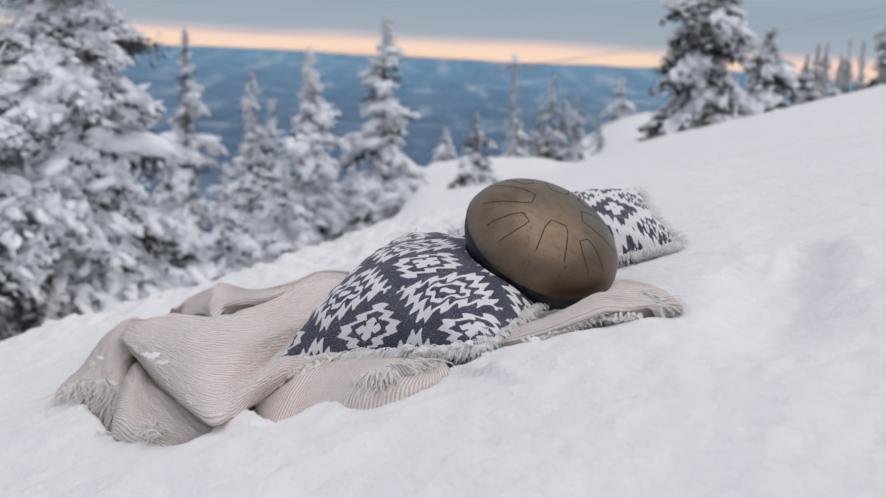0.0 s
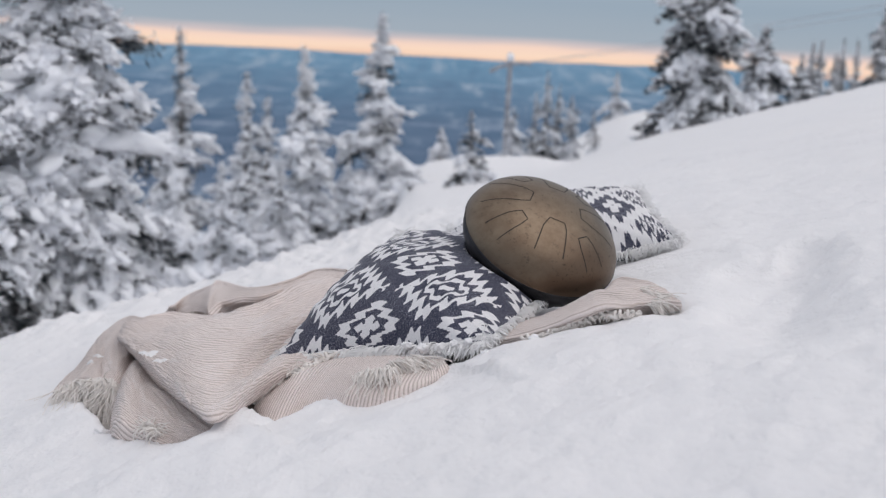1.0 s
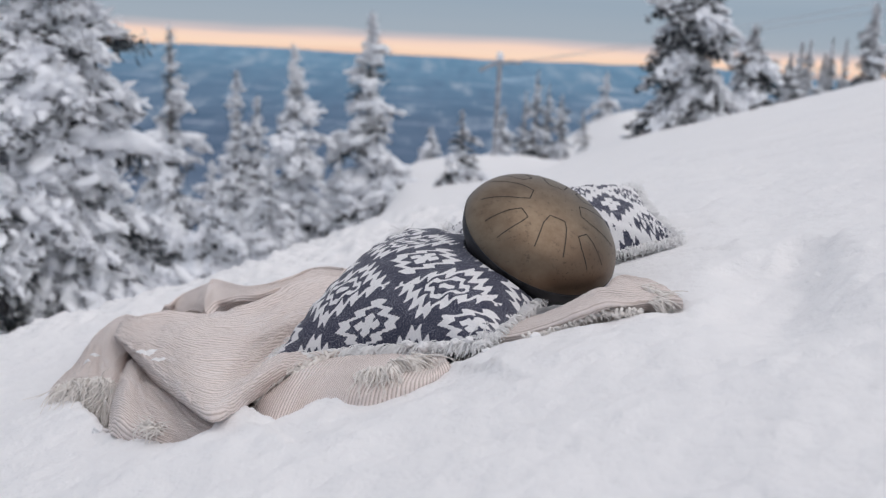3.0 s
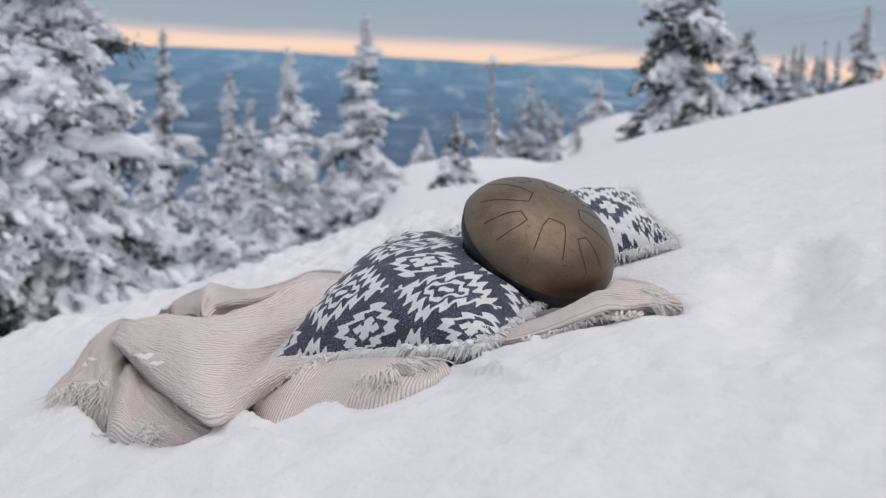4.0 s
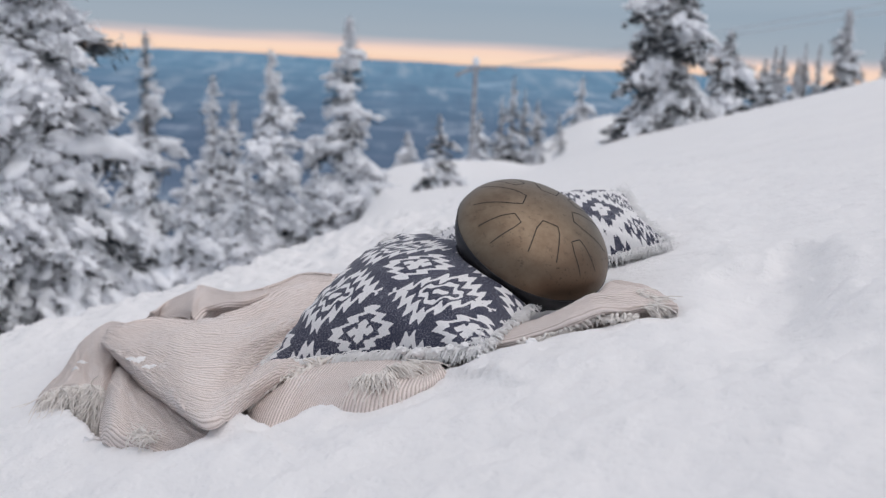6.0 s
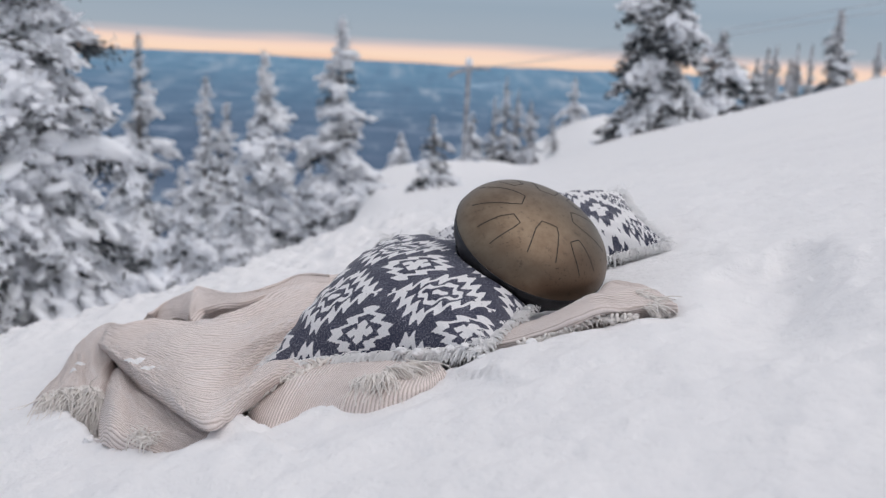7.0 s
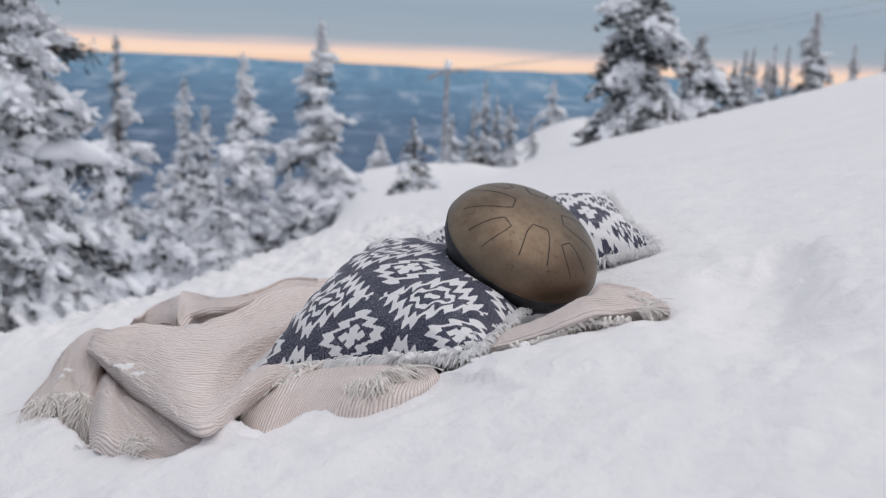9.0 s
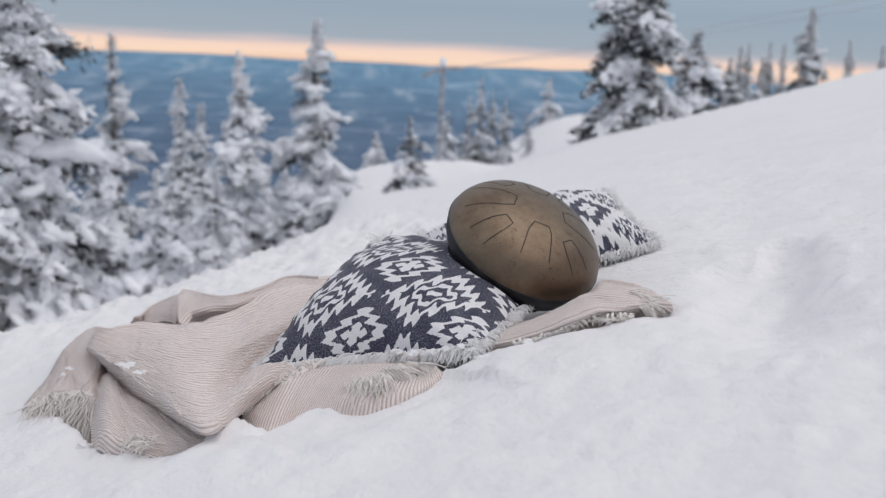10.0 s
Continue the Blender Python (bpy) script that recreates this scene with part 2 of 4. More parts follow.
def piece(name, verts, faces, mat, parent=None, label="", smooth=True):
    ob = new(name, mesh_from(name, verts, faces, mat, smooth))
    ob.parent = parent
    if label:
        ob["label"] = label
    return ob


def grid_faces(nu, nv, start=0):
    i = np.arange(nu - 1)[:, None] * nv + np.arange(nv - 1)[None]
    i = i.ravel() + start
    return np.stack([i, i + nv, i + nv + 1, i + 1], 1)


def set_uv(me, uv):
    layer = me.uv_layers.new(name="UVMap")
    idx = np.empty(len(me.loops), np.int32)
    me.loops.foreach_get("vertex_index", idx)
    layer.data.foreach_set("uv", np.asarray(uv, np.float32)[idx].ravel())


def sp(v, w):
    return w * np.logaddexp(0, v / w)


def sm(v, a, b):
    t = np.clip((v - a) / (b - a), 0, 1)
    return t * t * (3 - 2 * t)


TABLES = {}


def lattice(seed, n=64):
    if seed not in TABLES:
        TABLES[seed] = np.random.RandomState(seed).rand(n, n)
    return TABLES[seed]


def value_noise(x, y, scale, seed):
    """Smooth noise from 0 to 1, with features about 1 / scale metres across."""
    tab = lattice(seed)
    n = len(tab)
    u, v = x * scale + 17.3 * seed, y * scale - 9.1 * seed
    i, j = np.floor(u).astype(int), np.floor(v).astype(int)
    a, b = u - i, v - j
    a, b = a * a * a * (a * (6 * a - 15) + 10), b * b * b * (b * (6 * b - 15) + 10)
    q = lambda p, r: tab[p % n, r % n]
    return (q(i, j) * (1 - a) + q(i + 1, j) * a) * (1 - b) + (q(i, j + 1) * (1 - a) + q(i + 1, j + 1) * a) * b


def fractal(x, y, scale, seed, octaves=4, gain=0.5):
    total, amp, norm = 0, 1.0, 0
    for o in range(octaves):
        c, s = math.cos(0.6 * o), math.sin(0.6 * o)
        total = total + amp * value_noise(c * x - s * y, s * x + c * y, scale * 2.03 ** o, seed + o)
        norm += amp
        amp *= gain
    return total / norm - 0.5


# ---------------------------------------------------------------- the snow slope


def slope(x, y):
    """The even lie of the snow: it climbs to the east, and falls away past a crest to the north and west."""
    x, y = np.asarray(x, float), np.asarray(y, float)
    west = 1 - sm(x + 0.03 * sp(y - 8, 2.0), -1.3, 0.0)
    climb = np.where(x < 0, 0.30 * x, 0.31 * (x - 0.75 * sp(x - 9, 1.5)))
    z = -0.475 + climb - 0.02 * (y - 1.8) - 0.080 * sp(y - 3.0, 0.5) * (1 - west)
    z = z - 0.15 * west * sp(y - 4.1 - 0.45 * np.clip(x, -2, 0), 0.22)
    # the dip with the small firs, the knoll behind it, and the far side of the eastern crest
    z = z - 0.024 * sp(y - 8, 2.0) * np.exp(-((x - 0.09 * y) / (0.045 * np.maximum(y, 0) + 0.5)) ** 2)
    z = z + 2.75 * np.exp(-((x - 14) / 9) ** 2 - ((y - 95) / 22) ** 2)
    far = x / np.maximum(y, 1)
    z = z + 0.75 * sm(far, -0.085, -0.005) * (1 - sm(far, 0.07, 0.12)) * np.exp(-((y - 45) / 14) ** 2)
    z = z - 0.05 * sp(y - 15, 2.0) * sm(x - 0.2 * y, -1.0, 2.0) - 0.12 * sp(y - 110, 8.0)
    z = z - 0.05 * sm(-x, 0.45, 1.35) * sm(y, 2.9, 4.0)
    return z


# the blanket's rim: along the front each place has the height of the snow banked against it
FRONT = [(-0.762, 2.251, 0.004), (-0.659, 2.059, 0.03), (-0.607, 1.969, 0.032), (-0.556, 1.863, 0.028), (-0.515, 1.78, 0.018), (-0.483, 1.748, 0.014), 
         (-0.449, 1.695, 0.014), (-0.387, 1.652, 0.014), (-0.331, 1.606, 0.016), (-0.314, 1.595, 0.026), (-0.315, 1.638, 0.036), (-0.301, 1.678, 0.036), 
         (-0.278, 1.692, 0.03), (-0.254, 1.658, 0.02), (-0.225, 1.641, 0.004), (-0.193, 1.686, 0.004), (-0.171, 1.716, 0.008), (-0.157, 1.74, 0.016), 
         (-0.139, 1.748, 0.022), (-0.118, 1.723, 0.018), (-0.103, 1.68, 0.008), (-0.084, 1.643, -0.002), (-0.042, 1.662, -0.002), (0.002, 1.744, 0), 
         (0.027, 1.744, 0.008), (0.065, 1.734, 0.014), (0.106, 1.734, 0.02), (0.143, 1.712, 0.02), (0.191, 1.734, 0.016), (0.241, 1.738, 0.016), 
         (0.275, 1.74, 0.014), (0.318, 1.741, 0.008), (0.369, 1.734, -0.002)]
BACK = [(-0.79, 2.70), (-0.70, 2.79), (-0.56, 2.83), (-0.42, 2.80), (-0.28, 2.84), (-0.15, 2.86), (0.05, 2.80), (0.22, 2.50), (0.33, 2.10)]
WEST = [FRONT[0][:2], (-0.745, 2.25), (-0.765, 2.49), (-0.79, 2.70)]
EAST = [FRONT[-1][:2], (0.37, 1.85), (0.33, 2.10)]


OUTLINE = [p[:2] for p in FRONT] + EAST[1:] + BACK[::-1][1:] + WEST[::-1][1:]


def outline_distance(x, y):
    """Distance to the blanket's outline, and whether a place lies inside it."""
    edge, inside = np.full(np.shape(x), 9.0), np.zeros(np.shape(x), bool)
    box = (x > -1.3) & (x < 0.9) & (y > 1.2) & (y < 3.4)
    px, py = x[box], y[box]
    d, inn = np.full(px.shape, 9.0), np.zeros(px.shape, bool)
    for (ax, ay), (bx, by) in zip(OUTLINE, OUTLINE[1:] + OUTLINE[:1]):
        dx, dy = bx - ax, by - ay
        t = np.clip(((px - ax) * dx + (py - ay) * dy) / (dx * dx + dy * dy + 1e-12), 0, 1)
        d = np.minimum(d, np.hypot(px - ax - t * dx, py - ay - t * dy))
        if by != ay:
            inn ^= ((ay > py) != (by > py)) & (px < dx * (py - ay) / dy + ax)
    edge[box], inside[box] = d, inn
    return edge, inside


def bank(x, y, inside):
    """Soft snow heaped along the front rim; it is steep towards the cloth and runs out down the slope."""
    z = np.zeros(np.shape(x))
    box = (x > -1.2) & (x < 0.8) & (y > 0.9) & (y < 2.2)
    px, py = x[box], y[box]
    best, crest = np.full(px.shape, 9.0), np.zeros(px.shape)
    for (ax, ay, ah), (bx, by, bh) in zip(FRONT[:-1], FRONT[1:]):
        dx, dy = bx - ax, by - ay
        t = np.clip(((px - ax) * dx + (py - ay) * dy) / (dx * dx + dy * dy), 0, 1)
        d = np.hypot(px - ax - t * dx, py - ay - t * dy)
        crest = np.where(d < best, ah + t * (bh - ah), crest)
        best = np.minimum(best, d)
    within = inside[box]
    lump = fractal(px, py, 22.0, 51, 3)
    fall = np.where(within, 1 - sm(best, 0.0, 0.016), 1 - sm(best, 0.02, 0.30))
    z[box] = (crest + 0.012 * lump) * fall
    return z


def snow_height(x, y):
    z = slope(x, y)
    near = 1 - sm(np.hypot(x, y - 2), 3.0, 9.0)
    z = z + 0.05 * fractal(x, y, 0.9, 3, 3) * near + 0.25 * fractal(x, y, 0.12, 31, 3) * sm(np.hypot(x, y), 12, 50)
    rough = fractal(x, y, 7.0, 5, 5, 0.6)
    z = z + (0.026 * rough + 0.012 * np.maximum(fractal(x, y, 20.0, 11, 3), 0) + 0.006 * fractal(x, y, 40.0, 13, 2)) * near
    z = z + (0.14 * np.maximum(fractal(x, y, 6.0, 21, 4, 0.55) - 0.02, 0) + 0.05 * np.maximum(fractal(x, y, 15.0, 23, 3), 0)) * sm(y, 2.9, 3.5) * (1 - sm(x, -0.3, 0.8)) * near
    # the bed pressed down by the blanket; close round it the snow lies level with its edge
    edge, inside = outline_distance(x, y)
    flat = slope(x, y) + 0.012 * fractal(x, y, 9.0, 15, 5, 0.65) - 0.002
    z = flat + (z - flat) * np.where(inside, 0, sm(edge, 0.0, 0.22))
    z = z - np.where(inside, 0.006 + 0.028 * sm(edge, 0.01, 0.06), 0)
    # a boot's hole up the slope: it dips gently and climbs out steeply on its upper side
    over = x - 0.545 - 0.28 * (y - 1.80) + 0.05 * fractal(x, y, 14.0, 17, 3)
    rim = y + 0.09 * fractal(x, y, 17.0, 19, 3)
    z = z - 0.045 * sm(over, -0.17, 0.0) * (1 - sm(over, -0.01, 0.10)) * sm(y, 1.30, 1.60) * (1 - sm(rim, 1.93, 2.01))
    z = z + bank(x, y, inside)
    return z


def spread(lo, hi, fine, limit, growth):
    mid = np.arange(lo, hi + fine, fine)
    left, right, step = [lo], [mid[-1]], fine
    while right[-1] < limit or left[-1] > -limit:
        step *= growth
        right.append(right[-1] + step)
        left.append(left[-1] - step)
    return np.concatenate([np.array(left[1:])[::-1], mid, np.array(right[1:])])


gx, gy = spread(-1.75, 0.9, 0.0095, 190, 1.06), spread(1.0, 4.4, 0.0095, 190, 1.06)
GX, GY = np.meshgrid(gx, gy, indexing="ij")
GZ = snow_height(GX, GY)
ground = piece("ground", np.stack([GX, GY, GZ], -1).reshape(-1, 3), grid_faces(len(gx), len(gy)), SNOW)
tagged(ground, "trodden white powder snow on a mountain slope", "snow", kind="structure")

# the valley and the hills beyond it, down to the horizon
rr = np.concatenate([[90], np.geomspace(140, 4800, 150)])
aa = np.linspace(0, 2 * math.pi, 361)
RR, AA = np.meshgrid(rr, aa, indexing="ij")
VX, VY = RR * np.sin(AA), RR * np.cos(AA)
VZ = -45 - 70 * sm(RR, 120, 750) + 42 * fractal(VX, VY, 0.0016, 41, 5) * sm(RR, 400, 1500) + 62 * sm(RR, 1800, 4600)
VZ = VZ + 34 * sm(RR, 3600, 4500) + 14 * fractal(VX, VY, 0.0011, 47, 3) * sm(RR, 3000, 4500)
VZ = VZ - 16 * sm(-VX, 150, 1300) * sm(RR, 3000, 4500)
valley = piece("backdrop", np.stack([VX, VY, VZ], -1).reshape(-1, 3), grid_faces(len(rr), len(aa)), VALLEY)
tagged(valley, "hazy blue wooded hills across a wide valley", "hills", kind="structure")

# ---------------------------------------------------------------- the blanket


# guide curves of the cloth, each place with its height over the snow's lie; ribs run along the curves
# the body of the cloth, folded back over the rest: from its tucked lip to the top of the fold
BODY = [
    [(-0.596, 2.323, 0.01), (-0.607, 2.338, 0.015), (-0.488, 2.036, 0.012), (-0.376, 1.775, 0.01), (-0.324, 1.692, 0.005), (-0.286, 1.742, 0.008), (-0.251, 1.857, 0.008), (-0.204, 1.928, 0.008), (-0.142, 1.931, 0.006)],
    [(-0.618, 2.38, 0.01), (-0.592, 2.251, 0.045), (-0.452, 1.886, 0.045), (-0.347, 1.64, 0.045), (-0.302, 1.578, 0.04), (-0.279, 1.699, 0.03), (-0.243, 1.802, 0.03), (-0.199, 1.885, 0.025), (-0.142, 1.922, 0.018)],
    [(-0.648, 2.443, 0.017), (-0.604, 2.249, 0.062), (-0.457, 1.901, 0.062), (-0.364, 1.697, 0.058), (-0.313, 1.65, 0.05), (-0.283, 1.718, 0.047), (-0.249, 1.842, 0.042), (-0.211, 1.994, 0.016), (-0.15, 2.027, 0.004)],
    [(-0.672, 2.488, 0.025), (-0.626, 2.288, 0.07), (-0.48, 2.004, 0.065), (-0.388, 1.828, 0.06), (-0.339, 1.812, 0.043), (-0.315, 1.907, 0.026), (-0.283, 2.085, 0.008), (-0.229, 2.153, 0), (-0.156, 2.098, 0)],
    [(-0.696, 2.554, 0.03), (-0.648, 2.348, 0.075), (-0.513, 2.137, 0.068), (-0.414, 1.972, 0.064), (-0.353, 1.961, 0.05), (-0.324, 2.05, 0.028), (-0.287, 2.188, 0.014), (-0.232, 2.28, 0.004), (-0.156, 2.239, 0)],
    [(-0.708, 2.638, 0.033), (-0.659, 2.426, 0.078), (-0.551, 2.295, 0.074), (-0.454, 2.158, 0.068), (-0.38, 2.104, 0.06), (-0.333, 2.133, 0.05), (-0.286, 2.261, 0.038), (-0.232, 2.384, 0.025), (-0.16, 2.439, 0.01)],
    [(-0.702, 2.701, 0.035), (-0.654, 2.483, 0.08), (-0.58, 2.466, 0.075), (-0.503, 2.389, 0.066), (-0.431, 2.321, 0.058), (-0.376, 2.33, 0.055), (-0.333, 2.43, 0.05), (-0.272, 2.527, 0.045), (-0.199, 2.61, 0.035)],
    [(-0.687, 2.711, 0.035), (-0.64, 2.492, 0.08), (-0.589, 2.528, 0.075), (-0.525, 2.506, 0.062), (-0.454, 2.411, 0.06), (-0.404, 2.376, 0.066), (-0.372, 2.454, 0.066), (-0.326, 2.606, 0.06), (-0.202, 2.727, 0.045)],
]
# the back corner
PEAK = [
    [(-0.67, 2.836, 0.035), (-0.602, 2.732, 0.038), (-0.546, 2.654, 0.04), (-0.523, 2.617, 0.035)],
    [(-0.652, 2.783, 0.048), (-0.607, 2.762, 0.05), (-0.555, 2.684, 0.058), (-0.518, 2.604, 0.06)],
    [(-0.64, 2.753, 0.055), (-0.607, 2.79, 0.062), (-0.565, 2.758, 0.072), (-0.531, 2.705, 0.08)],
    [(-0.635, 2.754, 0.055), (-0.607, 2.811, 0.068), (-0.563, 2.774, 0.08), (-0.529, 2.751, 0.09)],
]
# the back edge turned over, with a pocket under it
TURNED = [
    [(-0.479, 2.474, 0.05), (-0.472, 2.55, 0.058), (-0.427, 2.52, 0.062), (-0.384, 2.515, 0.058), (-0.337, 2.595, 0.054), (-0.288, 2.664, 0.05), (-0.205, 2.633, 0.042)],
    [(-0.496, 2.484, 0.062), (-0.484, 2.545, 0.072), (-0.435, 2.534, 0.074), (-0.384, 2.511, 0.07), (-0.338, 2.598, 0.064), (-0.288, 2.659, 0.06), (-0.209, 2.648, 0.05)],
    [(-0.514, 2.582, 0.08), (-0.497, 2.64, 0.082), (-0.441, 2.582, 0.08), (-0.389, 2.558, 0.076), (-0.344, 2.644, 0.07), (-0.294, 2.715, 0.068), (-0.214, 2.682, 0.057)],
    [(-0.548, 2.835, 0.088), (-0.512, 2.76, 0.086), (-0.445, 2.624, 0.082), (-0.389, 2.578, 0.078), (-0.34, 2.629, 0.074), (-0.282, 2.725, 0.072), (-0.216, 2.674, 0.06)],
]
# the western end, from the snow over its ridge into the valley
FLANK = [
    [(-0.709, 2.804, 0.03), (-0.796, 2.907, 0.02), (-0.815, 2.783, 0.01), (-0.775, 2.49, 0.004), (-0.757, 2.27, 0), (-0.743, 2.237, -0.008)],
    [(-0.649, 2.513, 0.078), (-0.713, 2.613, 0.07), (-0.733, 2.521, 0.055), (-0.704, 2.284, 0.045), (-0.698, 2.12, 0.04), (-0.711, 2.169, 0.01)],
    [(-0.623, 2.396, 0.072), (-0.656, 2.398, 0.06), (-0.649, 2.257, 0.05), (-0.633, 2.122, 0.048), (-0.645, 2.087, 0.046), (-0.665, 2.154, 0.012)],
    [(-0.617, 2.357, 0.055), (-0.617, 2.255, 0.043), (-0.593, 2.116, 0.04), (-0.589, 2.078, 0.04), (-0.591, 2.056, 0.042), (-0.605, 2.108, 0.01)],
    [(-0.614, 2.337, 0.03), (-0.606, 2.257, 0.026), (-0.584, 2.133, 0.026), (-0.57, 2.057, 0.026), (-0.563, 2.012, 0.028), (-0.569, 2.036, 0.006)],
    [(-0.609, 2.355, 0.015), (-0.581, 2.229, 0.012), (-0.554, 2.104, 0.01), (-0.539, 2.03, 0.01), (-0.527, 1.971, 0.008), (-0.522, 1.952, 0)],
]
# the lower layer that falls from under the lip
DRAPE = [
    [(-0.647, 2.446, 0.005), (-0.608, 2.341, 0.018), (-0.534, 2.176, 0.012), (-0.446, 1.952, 0.012), (-0.367, 1.765, 0.012), (-0.308, 1.673, 0.006)],
    [(-0.629, 2.339, 0.008), (-0.583, 2.203, 0.036), (-0.513, 2.022, 0.032), (-0.437, 1.865, 0.024), (-0.362, 1.712, 0.018), (-0.306, 1.643, 0.006)],
    [(-0.602, 2.181, 0.01), (-0.543, 2.013, 0.046), (-0.48, 1.88, 0.036), (-0.414, 1.758, 0.026), (-0.357, 1.668, 0.016), (-0.31, 1.634, -0.004)],
    [(-0.572, 2.039, 0.008), (-0.514, 1.873, 0.046), (-0.461, 1.777, 0.032), (-0.402, 1.691, 0.02), (-0.355, 1.643, 0.006), (-0.313, 1.625, -0.014)],
    [(-0.533, 1.879, 0.004), (-0.486, 1.745, 0.038), (-0.448, 1.698, 0.02), (-0.399, 1.655, 0.006), (-0.359, 1.643, -0.012), (-0.317, 1.62, -0.024)],
    [(-0.515, 1.808, -0.01), (-0.483, 1.72, 0.016), (-0.458, 1.709, -0.006), (-0.403, 1.66, -0.014), (-0.364, 1.636, -0.024), (-0.325, 1.617, -0.034)],
]
# the fringed flap in front
FLAP = [
    [(-0.294, 1.771, -0.012), (-0.288, 1.787, 0.004), (-0.28, 1.844, 0.007), (-0.261, 1.932, -0.002)],
    [(-0.236, 1.664, -0.014), (-0.227, 1.718, 0.012), (-0.215, 1.832, 0.019), (-0.196, 1.998, -0.002)],
    [(-0.193, 1.687, -0.014), (-0.176, 1.739, 0.012), (-0.154, 1.818, 0.021), (-0.124, 1.959, 0)],
    [(-0.129, 1.646, -0.014), (-0.121, 1.662, 0.014), (-0.104, 1.731, 0.023), (-0.065, 1.872, 0.004)],
    [(-0.072, 1.622, -0.014), (-0.068, 1.644, 0.009), (-0.052, 1.716, 0.014), (-0.022, 1.828, 0.002)],
    [(-0.022, 1.656, -0.014), (-0.019, 1.653, 0.005), (-0.009, 1.736, 0.004), (0.004, 1.818, -0.002)],
    [(0.024, 1.728, -0.014), (0.016, 1.729, 0.002), (0.013, 1.773, 0.001), (0.011, 1.814, -0.002)],
]
# the corner under the drum
CORNER = [
    [(0.105, 1.971, -0.004), (0.164, 1.935, -0.004), (0.216, 1.896, 0.002), (0.263, 1.923, 0.004), (0.306, 2.003, 0.016), (0.339, 1.934, 0.014), (0.367, 1.885, 0.002)],
    [(0.101, 1.882, 0.004), (0.162, 1.855, 0.008), (0.212, 1.824, 0.02), (0.252, 1.821, 0.034), (0.283, 1.817, 0.034), (0.326, 1.842, 0.022), (0.362, 1.818, 0.006)],
    [(0.099, 1.832, 0.004), (0.158, 1.798, 0.01), (0.21, 1.773, 0.018), (0.251, 1.772, 0.028), (0.286, 1.763, 0.026), (0.329, 1.776, 0.016), (0.365, 1.767, 0.004)],
    [(0.098, 1.808, 0.002), (0.156, 1.771, 0.008), (0.203, 1.739, 0.018), (0.246, 1.729, 0.028), (0.283, 1.738, 0.022), (0.327, 1.763, 0.01), (0.368, 1.751, 0)],
    [(0.099, 1.82, -0.014), (0.159, 1.793, -0.014), (0.21, 1.792, -0.014), (0.258, 1.802, -0.014), (0.296, 1.799, -0.014), (0.335, 1.794, -0.014), (0.374, 1.778, -0.014)],
]


def glide(p, n):
    """n places on the smooth curve through the rows of p (any shape behind the first axis)."""
    p = np.asarray(p, float)
    p = np.concatenate([2 * p[:1] - p[1:2], p, 2 * p[-1:] - p[-2:-1]])
    t = np.linspace(0, len(p) - 3 - 1e-9, n)
    i = t.astype(int)
    f = (t - i).reshape((-1,) + (1,) * (p.ndim - 1))
    a, b, c, d = p[i], p[i + 1], p[i + 2], p[i + 3]
    return 0.5 * (2 * b + (c - a) * f + (2 * a - 5 * b + 4 * c - d) * f ** 2 + (3 * b - a - 3 * c + d) * f ** 3)


def loft(rows, n, m, seed, behind=False, wrinkle=1.0, gather=1.0):
    """A sheet of cloth over the guide curves: its places, and a measure along and across the ribs in metres."""
    rows = [list(r) for r in rows]
    if behind:
        rows.append([(x, y + 0.035, h - 0.03) for x, y, h in rows[-1]])
        rows.append([(x, y + 0.07, -0.012) for x, y, h in rows[-2]])
    sheet = glide(np.swapaxes(glide(np.swapaxes(np.array(rows), 0, 1), m), 0, 1), n)
    x, y, lift = sheet[..., 0], sheet[..., 1], sheet[..., 2]
    z = slope(x, y) + 0.004 + lift
    p = np.stack([x, y, z], -1)
    across = np.concatenate([np.zeros((1, m)), np.cumsum(np.linalg.norm(np.diff(p, axis=0), axis=2), 0)])
    across = np.broadcast_to(across.mean(1, keepdims=True), (n, m))
    ahead = np.concatenate([np.zeros((n, 1)), np.cumsum(np.linalg.norm(np.diff(p, axis=1), axis=2), 1)], 1)
    # soft creases that run mostly with the ribs, and small dents
    crease = 0.016 * fractal(ahead, across, 7.0, seed, 3) + 0.006 * fractal(ahead * 0.35, across, 30.0, seed + 5, 3) + 0.003 * fractal(ahead, across, 45.0, seed + 9, 3)
    p[..., 2] += wrinkle * crease * sm(lift, -0.005, 0.02)
    # ribs lie wider apart where the cloth is drawn flat, away from its first edge
    return p, np.stack([ahead, 0.06 * (across / 0.06) ** gather], -1)


# the body of the cloth runs on flat beneath the cushions
spread_out = [r + [(0.06, r[-1][1], 0.002)] for r in BODY]
SHEETS = [loft(spread_out, 300, 460, 201, True, 1.15, 0.80), loft(PEAK, 80, 90, 211, True), loft(TURNED, 90, 160, 221, True, 0.6), loft(FLANK, 120, 140, 231),
          loft(DRAPE, 140, 170, 241), loft(FLAP, 180, 90, 251, False, 0.7), loft(CORNER, 130, 200, 261, False, 1.5)]
verts_, uvs_, faces_, start_ = [], [], [], 0
for p, uv in SHEETS:
    n, m = p.shape[:2]
    verts_.append(p.reshape(-1, 3))
    uvs_.append(uv.reshape(-1, 2))
    faces_.append(grid_faces(n, m, start_))
    start_ += n * m
CLOTH = np.vstack(verts_)
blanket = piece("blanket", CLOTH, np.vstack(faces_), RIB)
set_uv(blanket.data, np.vstack(uvs_))
thick = blanket.modifiers.new("thickness", "SOLIDIFY")
thick.thickness, thick.offset = 0.005, 0
